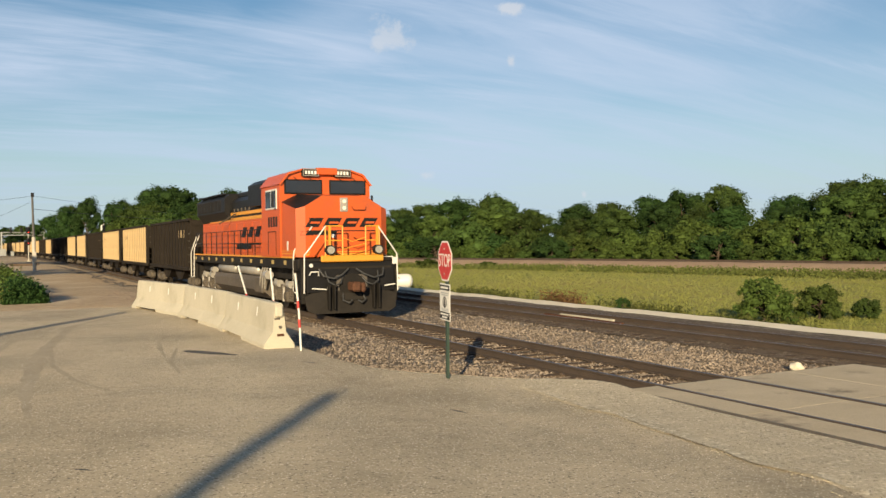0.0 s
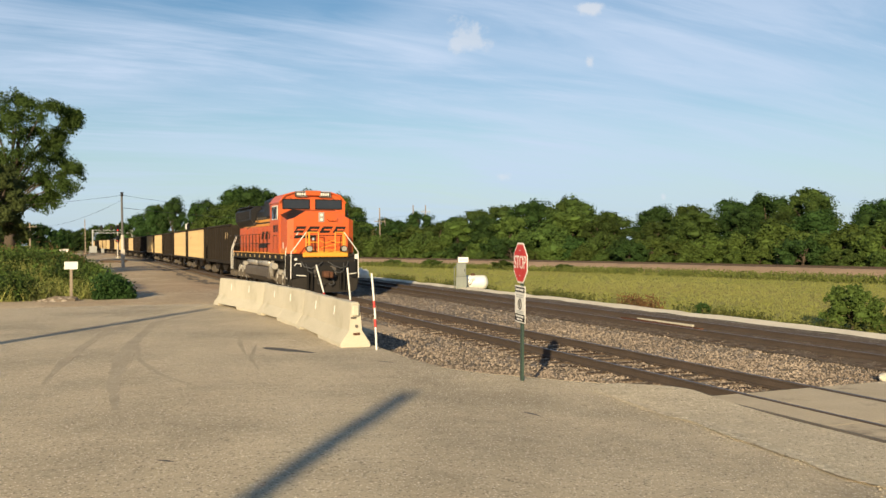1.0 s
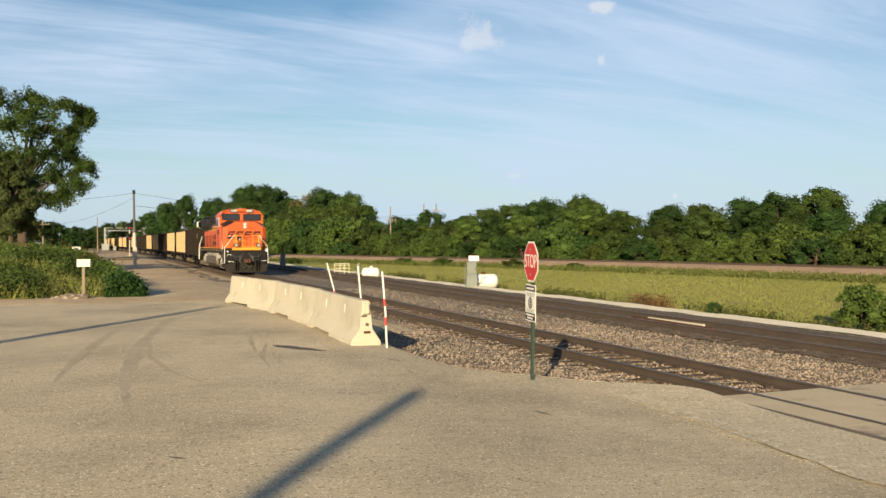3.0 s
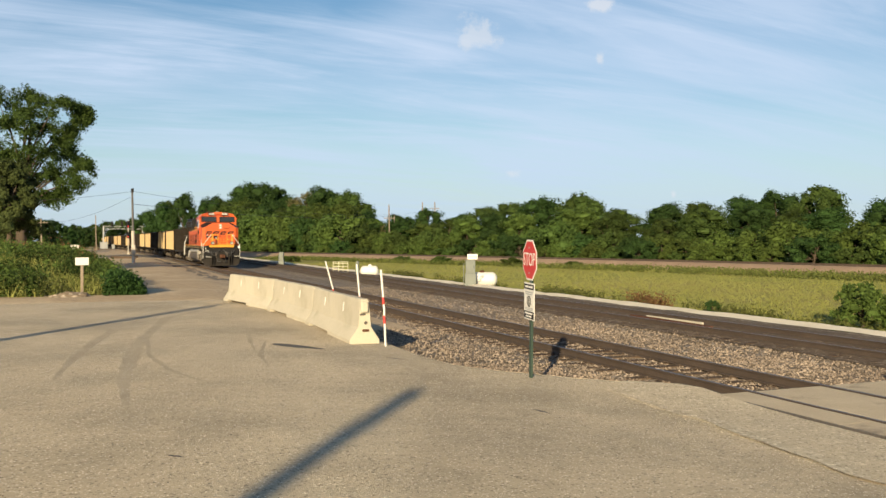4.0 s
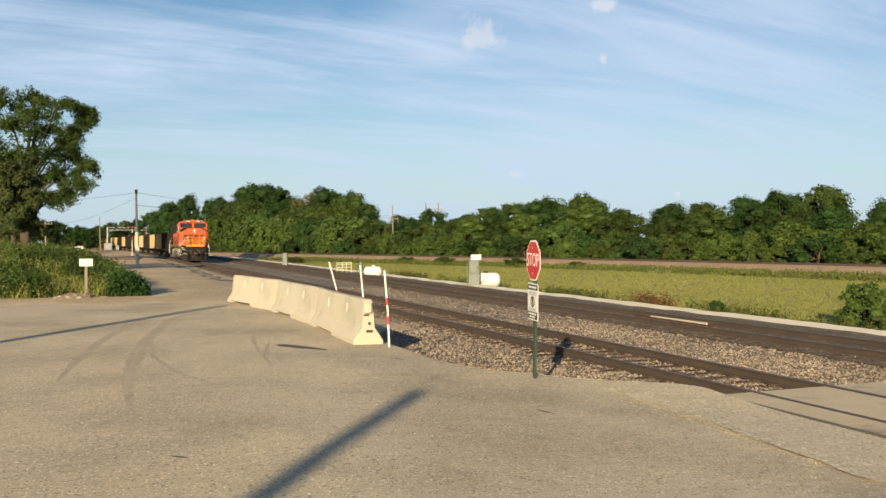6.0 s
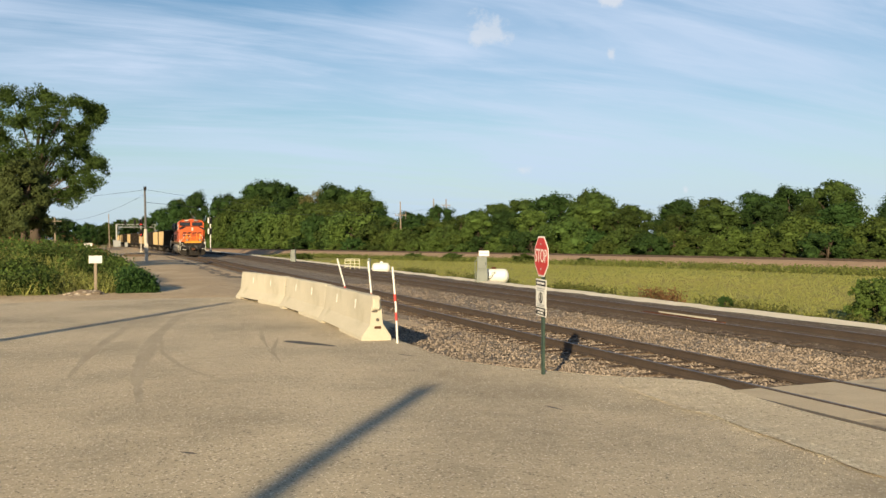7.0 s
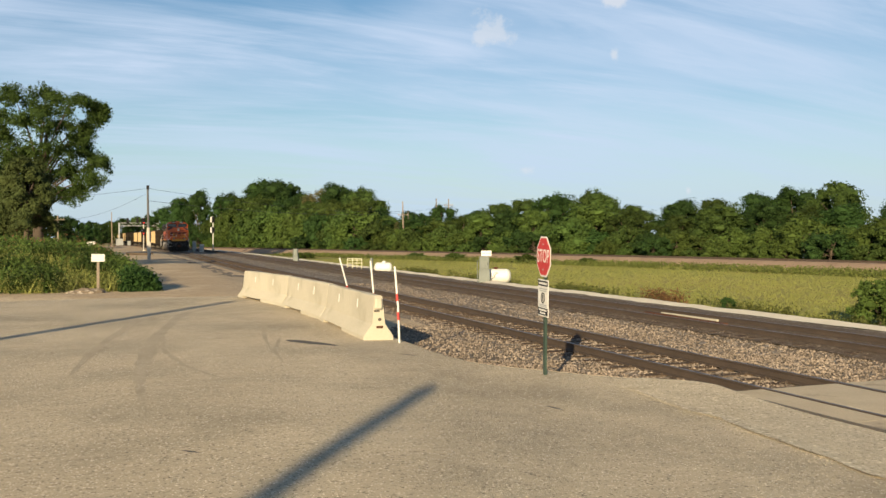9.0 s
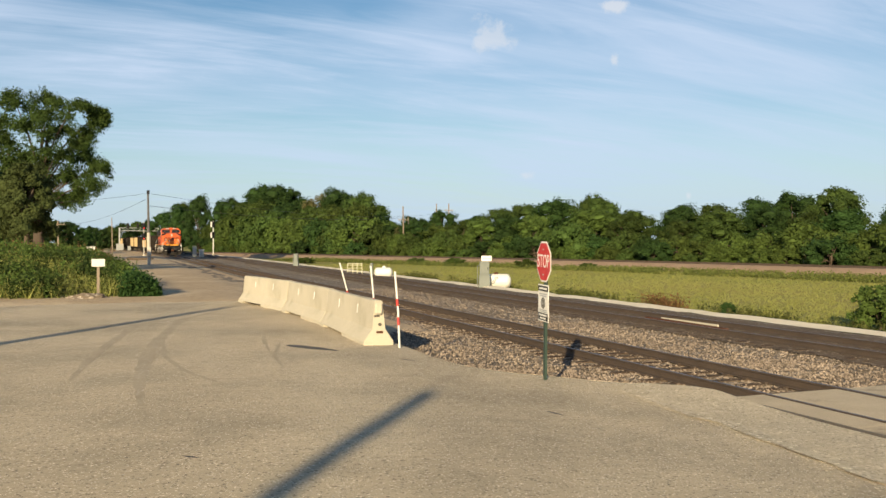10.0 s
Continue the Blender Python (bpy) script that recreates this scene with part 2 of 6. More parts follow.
M["lens"] = material("lamp_glass", (0.4, 0.37, 0.3), (0.3, 0.28, 0.24), 0.15, scale=8, fine=60, bump=0.3)
M["headlight"] = material("headlight_glow", (0.62, 0.57, 0.47), (0.5, 0.46, 0.38), 0.2, scale=9, fine=40, bump=0.2, emit=(1.0, 0.85, 0.55, 0.3))
M["steel"] = material("dusty_steel", (0.16, 0.13, 0.095), (0.085, 0.07, 0.052), 0.7, metal=0.25, scale=1.6, fine=20, bump=0.2,
                      stain=(0.08, 0.065, 0.05), stain_at=(0.5, 0.7), stain_scale=1.1)
M["tank_steel"] = material("fuel_tank", (0.13, 0.105, 0.078), (0.075, 0.062, 0.048), 0.65, scale=0.9, fine=14, bump=0.2)
M["silver"] = material("air_tank", (0.5, 0.47, 0.42), (0.38, 0.35, 0.3), 0.45, metal=0.4, scale=2, fine=20, bump=0.05)
M["wheel"] = material("wheel_steel", (0.07, 0.055, 0.042), (0.045, 0.036, 0.028), 0.6, metal=0.5, scale=4, fine=25, bump=0.2)
M["rust"] = material("rust", (0.13, 0.06, 0.035), (0.085, 0.042, 0.026), 0.9, scale=3, fine=22, bump=0.4)
M["car_dark"] = material("hopper_brown", (0.03, 0.023, 0.017), (0.02, 0.016, 0.012), 0.85, scale=0.5, fine=10, bump=0.2,
                         stain=(0.075, 0.056, 0.04), stain_at=(0.52, 0.75), stain_scale=0.4, stretch=(1, 1, 0.4))
M["car_cream"] = material("hopper_aluminium", (0.52, 0.385, 0.2), (0.44, 0.32, 0.165), 0.7, metal=0.05, scale=0.6, fine=10, bump=0.1,
                          stain=(0.32, 0.23, 0.13), stain_at=(0.56, 0.8), stain_scale=0.7, stretch=(1, 1, 0.35))
M["grey_metal"] = material("galvanised", (0.42, 0.43, 0.42), (0.34, 0.35, 0.34), 0.5, metal=0.35, scale=2, fine=20, bump=0.05)
M["cabinet"] = material("cabinet_grey", (0.18, 0.2, 0.175), (0.14, 0.155, 0.135), 0.6, scale=2, fine=20, bump=0.05)
M["lamp_case"] = material("lamp_case", (0.42, 0.38, 0.33), (0.3, 0.27, 0.23), 0.6, bump=0.1)
M["green_post"] = material("green_post", (0.05, 0.085, 0.06), (0.035, 0.06, 0.045), 0.6, metal=0.2, scale=4, fine=30, bump=0.1)
M["cable"] = material("cable", (0.03, 0.03, 0.03), (0.05, 0.05, 0.05), 0.6, bump=0)
M["signal_red"] = material("signal_red", (0.5, 0.02, 0.02), (0.5, 0.02, 0.02), 0.3, bump=0, emit=(1.0, 0.06, 0.03, 1.0))


# ---------------------------------------------------------------- mesh helpers
def thing(name, label, category, m=None, group="", kind=""):
    ob = new(name)
    ob.empty_display_size = 0.2
    ob.matrix_basis = m or Matrix()
    return tagged(ob, label, category, group, kind)


def mesh_of(name, bm, mat_, smooth=False):
    me = bpy.data.meshes.new(name)
    bm.normal_update()
    bm.to_mesh(me)
    bm.free()
    if smooth:
        me.shade_smooth()
    me.materials.append(mat_)
    return me


def part(name, bm, mat_, parent=None, label="", smooth=False, kind=""):
    ob = new(name, bm if isinstance(bm, bpy.types.Mesh) else mesh_of(name, bm, mat_, smooth))
    ob.parent = parent
    return tagged(ob, label, "", "", kind)


def box(bm, x0, x1, y0, y1, z0, z1, bevel=0.0):
    g = bmesh.ops.create_cube(bm, size=1.0, matrix=Matrix.LocRotScale(((x0 + x1) / 2, (y0 + y1) / 2, (z0 + z1) / 2), None, (x1 - x0, y1 - y0, z1 - z0)))
    if bevel:
        edges = {e for v in g["verts"] for e in v.link_edges}
        bmesh.ops.bevel(bm, geom=list(edges), offset=bevel, segments=1, affect="EDGES")
    return bm


def prism(bm, outline, axis, a, b):
    """A closed outline of (u, v) drawn out from a to b along x, y or z."""
    def at(u, v, w):
        return {"x": (w, u, v), "y": (u, w, v), "z": (u, v, w)}[axis]
    lo, hi = [bm.verts.new(at(u, v, a)) for u, v in outline], [bm.verts.new(at(u, v, b)) for u, v in outline]
    n = len(outline)
    faces = [bm.faces.new(lo[::-1]), bm.faces.new(hi)]
    faces += [bm.faces.new((lo[i], lo[(i + 1) % n], hi[(i + 1) % n], hi[i])) for i in range(n)]
    bmesh.ops.recalc_face_normals(bm, faces=faces)
    return bm


def tube(bm, points, radius, seg=8, cap=True):
    pts = [Vector(p) for p in points]
    radii = radius if isinstance(radius, (list, tuple)) else [radius] * len(pts)
    rings, side = [], None
    for i, p in enumerate(pts):
        way = (pts[min(i + 1, len(pts) - 1)] - pts[max(i - 1, 0)]).normalized()
        if side is None:
            side = way.cross(Vector((0, 0, 1)) if abs(way.z) < 0.9 else Vector((1, 0, 0))).normalized()
        side = (side - way * side.dot(way)).normalized()
        other = way.cross(side)
        rings.append([bm.verts.new(p + radii[i] * (math.cos(k * math.tau / seg) * side + math.sin(k * math.tau / seg) * other)) for k in range(seg)])
    for r0, r1 in zip(rings, rings[1:]):
        for k in range(seg):
            bm.faces.new((r0[k], r0[(k + 1) % seg], r1[(k + 1) % seg], r1[k]))
    if cap:
        bm.faces.new(rings[0][::-1])
        bm.faces.new(rings[-1])
    return bm


def disc(bm, centre, way, radius, thick, seg=16):
    c, w = Vector(centre), Vector(way).normalized()
    return tube(bm, [c - w * thick / 2, c + w * thick / 2], radius, seg)


def B():
    return bmesh.new()


def raw_mesh(name, verts, faces, mat_, smooth=False):
    me = bpy.data.meshes.new(name)
    me.from_pydata(np.asarray(verts).reshape(-1, 3).tolist(), [], np.asarray(faces).tolist())
    if smooth:
        me.shade_smooth()
    me.materials.append(mat_)
    return me


def ease(v, a, b):
    t = np.clip((v - a) / (b - a), 0, 1)
    return t * t * (3 - 2 * t)


# ---------------------------------------------------------------- the lie of the land (x across the tracks, y along them)
TRACK_1, TRACK_2, HALF_GAUGE = 10.45, 16.45, 0.765


def bend(y):
    """How far the main line has swung to the left at y."""
    return 0.00016 * max(0.0, y - 100.0) ** 2


LOT_Y = [-60, 11.35, 11.6, 11.95, 12.3, 12.75, 13.1, 13.7, 14.8, 16.3, 17.2, 20, 24, 30, 33]
LOT_X = [8.92, 8.92, 8.7, 7.9, 7.2, 6.65, 6.15, 5.68, 5.42, 5.42, 5.42, 5.5, 5.5, 4.9, 3.2]


def lot_edge(y):
    return float(np.interp(y, LOT_Y, LOT_X))


def lot_z(x, y):
    return 0.35 - 0.36 * np.clip((x - 2.2) / 6.6, 0, 1) * (1 - ease(y, 9.0, 16.0)) - 0.25 * ease(y, 36, 60) - 0.03 * ease(x, 3.5, 5.5)


def ground_z(x, y):
    left = -0.12
    z = left + (-0.5 - left) * ease(x, 4.4, 7.2) + 0.17 * ease(x, 18.6, 20.4) - 0.42 * ease(x, 20.9, 22.6)
    return z + 0.8 * ease(x, 70, 110) + 3.5 * ease(x, 95, 260)


def sheet(name, xs, ys, height, mat_, label, category, kind="structure", jitter=0.0, hole=None):
    """A ground sheet over rows of x for each y."""
    rows = []
    for y in ys:
        row = xs(y) if callable(xs) else xs
        rows.append([(x, y, float(height(x, y)) + (jitter * noise.noise((x * 2.3, y * 2.3, 7.0)) if jitter else 0)) for x in row])
    n = len(rows[0])
    verts = [v for r in rows for v in r]
    faces = [(i * n + k, i * n + k + 1, (i + 1) * n + k + 1, (i + 1) * n + k) for i in range(len(rows) - 1) for k in range(n - 1)]
    ob = new(name, raw_mesh(name, verts, faces, mat_, True))
    return tagged(ob, label, category, "", kind)


def steps(*spans):
    out = []
    for a, b, d in spans:
        out += list(np.arange(a, b - 1e-6, d))
    return out + [spans[-1][1]]


sheet("ground", steps((-2500, -300, 200), (-300, -40, 20), (-40, 4, 4), (4, 8, 0.4), (8, 30, 1), (30, 120, 5), (120, 400, 40), (400, 2500, 300)),
      steps((-400, -40, 60), (-40, 120, 4), (120, 400, 20), (400, 3200, 200)), ground_z, M["grass"],
      "sunlit mown meadow of yellow-green grass beside the tracks", "meadow")

sheet("parking_lot", lambda y: [-70, -40, -20, -10] + list(np.linspace(-6, lot_edge(y), 26)),
      steps((-60, 0, 6), (0, 11, 0.5), (11, 12.6, 0.15), (12.6, 33, 0.6)), lot_z,
      M["asphalt"], "worn sandy-grey asphalt lot with tyre marks", "pavement")


def lot_rim():
    """The broken edge of the asphalt, going down to the stones."""
    ys = steps((11.4, 13, 0.1), (13, 33, 0.4))
    verts, faces = [], []
    for i, y in enumerate(ys):
        x = lot_edge(y)
        wob = 0.05 * noise.noise((y * 1.9, 3.0, 0.0))
        verts += [(x - 0.03, y, float(lot_z(x, y)) + 0.004), (x + 0.08 + wob, y, float(lot_z(x, y)) - 0.05), (x + 0.2 + wob, y, float(lot_z(x, y)) - 0.3)]
        if i:
            for k in (0, 1):
                a = (i - 1) * 3 + k
                faces.append((a, a + 1, a + 4, a + 3))
    tagged(new("asphalt_edge", raw_mesh("asphalt_edge", verts, faces, M["asphalt"], True)), "crumbled asphalt edge above the ballast", "pavement", "", "structure")


lot_rim()


def drive_x(y):
    left = float(np.interp(y, [18, 27, 30.5, 31.5, 36, 40, 55, 80, 120, 170, 260], [4.7, 4.3, -12, -40, -30, 1.9, 1.4, 0.2, -2.5, -9, -20]))
    right = float(np.interp(y, [30, 40, 60, 100, 170, 260], [8.4, 8.4, 8.4, 8.4, 7.6, 4.2])) + 0.1
    return [left + (right - left) * k / 16 + (0.25 * noise.noise((y * 0.5, 1.0, 4.0)) if k == 0 else 0) for k in range(17)]


def drive_z(x, y):
    edge = 0.31 + 0.075 * ease(y, 29.5, 32.5) - 0.33 * ease(y, 34, 60)
    edge = edge - 0.45 * (1 - ease(y, 19, 25)) * ease(x, 4.6, 5.4)
    return edge + (-0.16 - edge) * ease(x, 5.0, 8.4) - 0.12 * (1 - ease(y, 19, 24)) + 0.03 * noise.noise((x * 0.8, y * 0.5, 2.0))


sheet("gravel_drive", drive_x, steps((18, 60, 0.6), (60, 260, 4)), drive_z, M["dirt"],
      "rutted tan dirt drive running along the tracks", "drive", jitter=0.02)


def bed_z(x, y):
    x = x + bend(y)
    xs = [4.0, 5.3, 6.6, 8.6, 9.4, 11.6, 12.6, 14.4, 15.4, 17.6, 18.4, 19.8, 20.6]
    zs = [-0.25, 0.02, -0.05, -0.2, -0.2, -0.2, -0.22, -0.3, -0.2, -0.2, -0.25, -0.27, -0.31]
    return float(np.interp(x, xs, zs)) + 0.02 * noise.noise((x * 3, y * 3, 1.0))


sheet("ballast_bed", lambda y: [v - bend(y) for v in [4.2 + 0.3 * k for k in range(55)]] + [20.65 - bend(y)],
      steps((-40, 5, 3), (5, 50, 0.4), (50, 120, 2), (120, 700, 10)), bed_z, M["ballast"],
      "brown crushed-stone track bed", "track bed", jitter=0.03)
sheet("service_road", lambda y: [20.4 - bend(y) + 0.16 * noise.noise((y * 0.6, 0, 0)) + k / 6 * (0.62 + 0.3 * noise.noise((y * 0.5, 6, 0))) for k in range(7)],
      steps((-30, 120, 0.8), (120, 200, 8)), lambda x, y: -0.28 + 0.12 * (x + bend(y) - 20.4) + 0.015 * noise.noise((x * 2, y, 0.0)), M["white_gravel"],
      "pale limestone strip along the far side of the tracks", "road")
# a darker brown sheet over the second track's bed
sheet("oily_bed", lambda y: [15.0 - bend(y) + 0.18 * noise.noise((y * 0.8, 3, 0)) + k / 8 * (4.6 + 0.4 * noise.noise((y * 0.7, 9, 0))) for k in range(9)],
      steps((3, 60, 0.5), (60, 110, 4)), lambda x, y: bed_z(x, y) + 0.04, M["bed_fines"],
      "dark brown fines packed between the rails of the second track", "track bed", jitter=0.015)


def stones():
    """Loose ballast, one small angular stone each."""
    rng = np.random.default_rng(4)
    base = np.array([[1, 0, 0], [0, 1, 0], [-1, 0, 0], [0, -1, 0], [0.15, 0.1, 0.8], [0, 0, -0.8]])
    tri = np.array([[0, 1, 4], [1, 2, 4], [2, 3, 4], [3, 0, 4], [1, 0, 5], [2, 1, 5], [3, 2, 5], [0, 3, 5]])
    spots = []
    for y0, y1, n in ((8.5, 16, 17000), (16, 26, 13000), (26, 48, 9000)):
        for x, y in zip(rng.uniform(5.2, 15.7, n), rng.uniform(y0, y1, n)):
            if x < lot_edge(y) + 0.1 or min(abs(x - TRACK_1 - HALF_GAUGE), abs(x - TRACK_1 + HALF_GAUGE)) < 0.09:
                continue
            if y < 12.0 and 9.3 < x < 15.2 and y < PANEL_END(x):
                continue
            spots.append((x, y))
    spots = np.array(spots)
    n = len(spots)
    size = rng.uniform(0.014, 0.034, (n, 1, 1)) * rng.uniform(0.7, 1.3, (n, 1, 3))
    turn = rng.uniform(0, math.tau, n)
    v = base[None] * size * rng.uniform(0.75, 1.25, (n, 6, 3))
    c, s = np.cos(turn)[:, None], np.sin(turn)[:, None]
    v = np.stack([v[..., 0] * c - v[..., 1] * s, v[..., 0] * s + v[..., 1] * c, v[..., 2]], -1)
    z = np.array([bed_z(x, y) for x, y in spots]) + 0.012
    v += np.concatenate([spots, z[:, None]], 1)[:, None]
    f = tri[None] + 6 * np.arange(n)[:, None, None]
    tagged(new("ballast_stones", raw_mesh("ballast_stones", v, f.reshape(-1, 3), M["stone"])), "loose crushed brown and grey ballast stones", "ballast", "", "stuff")


def PANEL_END(x):
    return 11.55 if x < 12 else 11.2


stones()

# ---------------------------------------------------------------- tracks
RAIL_PROFILE = [(-0.075, -0.17), (0.075, -0.17), (0.07, -0.155), (0.012, -0.135), (0.012, -0.045), (0.036, -0.032), (0.036, -0.004), (0.028, 0.0),
                (-0.028, 0.0), (-0.036, -0.004), (-0.036, -0.032), (-0.012, -0.045), (-0.012, -0.135), (-0.07, -0.155)]


def rail_mesh(name, path, head):
    """A rail drawn along (x, y, z) places; the head is bright, the web is rusty."""
    verts, faces, n = [], [], len(RAIL_PROFILE)
    for i, p in enumerate(path):
        a, b = path[max(i - 1, 0)], path[min(i + 1, len(path) - 1)]
        d = Vector((b[0] - a[0], b[1] - a[1], 0)).normalized()
        side = Vector((d.y, -d.x, 0))
        verts += [(p[0] + side.x * u, p[1] + side.y * u, p[2] + w) for u, w in RAIL_PROFILE]
        if i:
            for k in range(n):
                faces.append(((i - 1) * n + k, (i - 1) * n + (k + 1) % n, i * n + (k + 1) % n, i * n + k))
    me = raw_mesh(name, verts, faces, M["rail"])
    me.materials.append(head)
    for poly in me.polygons:
        if poly.index % n == 7:
            poly.material_index = 1
    return me


def track(name, centre, label, y0, y1, tie_to, head=None):
    t = thing(name, label, "railway track", None, "railway tracks", "structure")
    ys = [y0, 50] + steps((60, y1, 10))
    for side in (-1, 1):
        part("rail", rail_mesh("rail", [(centre + side * HALF_GAUGE - bend(y), y, 0.0) for y in ys], head or M["rail_head"]), None, t, "steel rail with a worn bright head")
    bm = B()
    box(bm, -1.3, 1.3, -0.115, 0.115, -0.2, 0.0, 0.012)
    tie = mesh_of("tie", bm, M["tie"])
    rng = random.Random(3)
    y = 5.0
    while y < tie_to:
        o = part("tie", tie, None, t)
        o.matrix_basis = pose(centre - bend(y) + rng.uniform(-0.05, 0.05), y, -0.172 + rng.uniform(-0.01, 0.006), 0, 0, rng.uniform(-0.8, 0.8))
        y += 0.52
    bm = B()
    for sx in (-1, 1):
        for sy in (-1, 1):
            box(bm, sx * HALF_GAUGE + sy * 0.12 - 0.03, sx * HALF_GAUGE + sy * 0.12 + 0.03, -0.07, 0.07, 0, 0.03)
    plate = mesh_of("tie_plate", bm, M["rail"])
    for k in range(70):
        o = part("tie_plate", plate, None, t)
        o.matrix_basis = pose(centre, 11.8 + 0.52 * k - (11.8 - 5.0) % 0.52, -0.172)
    return t


track("railway_track", TRACK_1, "railway track with wooden ties and worn rails", 4.0, 620, 120)
track("railway_track", TRACK_2, "second railway track with dark rusty rails", 4.0, 620, 60)


def far_x(y):
    return float(np.interp(y, [-60, 0, 30, 61, 80, 100, 135, 195, 240, 300], [82, 76, 71.5, 66.0, 62, 55.8, 43.8, 23.5, 8, -14]))


def far_line():
    ys = steps((-60, 260, 6))
    prof = [(-6, -0.9), (-3.2, -0.5), (-1.8, -0.03), (1.8, -0.03), (3.4, -0.6), (6, -0.95)]
    verts, faces = [], []
    for i, y in enumerate(ys):
        verts += [(far_x(y) + u, y + 0.3 * u, z + 0.05 * noise.noise((u, y, 0))) for u, z in prof]
        if i:
            faces += [((i - 1) * 6 + k, (i - 1) * 6 + k + 1, i * 6 + k + 1, i * 6 + k) for k in range(5)]
    tagged(new("far_track_bank", raw_mesh("far_track_bank", verts, faces, M["branch_bed"], True)), "low brown gravel embankment of the branch line", "embankment", "", "structure")
    t = thing("railway_track", "rusty branch line crossing behind the meadow", "railway track", None, "railway tracks", "structure")
    for side in (-1, 1):
        part("rail", rail_mesh("rail", [(far_x(y) + side * HALF_GAUGE, y + 0.3 * side * HALF_GAUGE, 0.17) for y in ys], M["rust"]), None, t, "rusty rail")


far_line()


# ---------------------------------------------------------------- plants
def unit(v):
    return v / (np.linalg.norm(v, axis=-1, keepdims=True) + 1e-9)


def leaf_cloud(rng, centres, radii, per, size, mid, squash=0.8):
    """Small leaves on the outer shells of round clumps, mostly facing outwards; one face a leaf."""
    n = len(centres) * per
    way = unit(rng.normal(size=(n, 3)))
    r = rng.uniform(0.35, 1.35, n)
    c = np.repeat(centres, per, 0) + way * (np.repeat(radii, per) * r)[:, None] * np.array([1, 1, squash])
    face = unit(0.8 * way + 0.5 * unit(c - np.asarray(mid)) + 0.62 * rng.normal(size=(n, 3)) + np.array([0, 0, 0.2]))
    a = unit(np.cross(face, rng.normal(size=(n, 3))))
    b = np.cross(face, a)
    s = size * rng.uniform(0.55, 1.4, n)[:, None]
    v = np.stack([c - a * s - b * s * 0.5, c + a * s, c - a * s * 0.4 + b * s * 0.9], 1)
    return v.reshape(-1, 3), np.arange(n * 3).reshape(n, 3)


def round_cage():
    """A ball of 108 triangles."""
    grid = np.linspace(-1, 1, 4)
    verts, faces = [], []
    for axis in range(3):
        for s in (-1, 1):
            base = len(verts)
            for u in grid:
                for w in grid:
                    p = [math.tan(u * 0.785), math.tan(w * 0.785)]
                    p.insert(axis, s)
                    verts.append(p)
            for i in range(3):
                for k in range(3):
                    q = [base + 4 * i + k, base + 4 * i + k + 1, base + 4 * i + k + 5, base + 4 * i + k + 4]
                    q = q if (s > 0) == (axis != 1) else q[::-1]
                    faces += [q[:3], [q[0], q[2], q[3]]]
    return unit(np.array(verts, float)), np.array(faces)


CAGE = round_cage()


def leafy_hearts(rng, centres, radii, squash=0.8):
    """The dense, uneven inside of each bough, which closes the view between its leaves."""
    vs, fs = [], []
    for k, (c, r) in enumerate(zip(centres, radii)):
        bumpy = np.array([1 + 0.35 * noise.noise(Vector(p) * 2.1 + Vector((k, 0, 0))) for p in CAGE[0]])
        vs.append(c + CAGE[0] * (bumpy * r)[:, None] * np.array([1, 1, squash]))
        fs.append(CAGE[1] + len(CAGE[0]) * k)
    return np.concatenate(vs), np.concatenate(fs)


def join_faces(a, b):
    return np.concatenate([a[0], b[0]]), np.concatenate([a[1], b[1] + len(a[0])])


def crown_lobes(rng, height, width, low, lobes):
    """Boughs set round the stem and, on each, smaller clumps: an uneven outline with gaps."""
    cs, rs, hearts, sizes = [], [], [], []
    for k in range(lobes):
        u = (k + 0.5) / lobes
        z = low + (height - low) * (0.08 + 0.78 * u)
        reach = width * 0.74 * math.sqrt(max(0.0, 1 - (max(0.0, u - 0.3) / 0.74) ** 2)) * rng.uniform(0.6, 1.0)
        an = k * 2.4 + rng.uniform(-0.6, 0.6)
        centre = np.array([math.cos(an) * reach, math.sin(an) * reach, z])
        big = width * rng.uniform(0.22, 0.36)
        hearts.append(centre)
        sizes.append(big * 0.6)
        for _ in range(9):
            d = unit(rng.normal(size=3) + np.array([0, 0, 0.25]))
            cs.append(centre + d * big * rng.uniform(0.45, 1.05) * np.array([1, 1, 0.85]))
            rs.append(big * rng.uniform(0.3, 0.55))
    return np.array(cs), np.array(rs), np.array(hearts), np.array(sizes)


def tree_parts(seed, height, width, low, lobes, per, size, leaf, dense=True):
    rng = np.random.default_rng(seed)
    cs, rs, hearts, sizes = crown_lobes(rng, height, width, low, lobes)
    v, f = leaf_cloud(rng, cs, rs, per, size, (0, 0, low + 0.4 * (height - low)))
    top_now = float(np.quantile(v[:, 2], 0.995))
    if dense:
        v, f = join_faces((v, f), leafy_hearts(rng, hearts, sizes))
    v[:, 2] = low * 0.5 + (v[:, 2] - low * 0.5) * (height - low * 0.5) / (top_now - low * 0.5)
    crown = raw_mesh("crown", v, f, leaf)
    bm = B()
    r0 = height * 0.02 + 0.05
    top = Vector((rng.uniform(-.4, .4), rng.uniform(-.4, .4), height * 0.75))
    tube(bm, [(0, 0, -0.5), (0.05, 0, height * 0.2), top * 0.55, top], [r0 * 1.3, r0, r0 * 0.7, r0 * 0.2], 7)
    for e in hearts:
        a, e = top * rng.uniform(0.3, 0.75), Vector(e)
        tube(bm, [a, (a + e) / 2 + Vector((0, 0, 0.25)), e], [r0 * 0.45, r0 * 0.3, r0 * 0.1], 5)
    return mesh_of("trunk", bm, M["bark"], True), crown


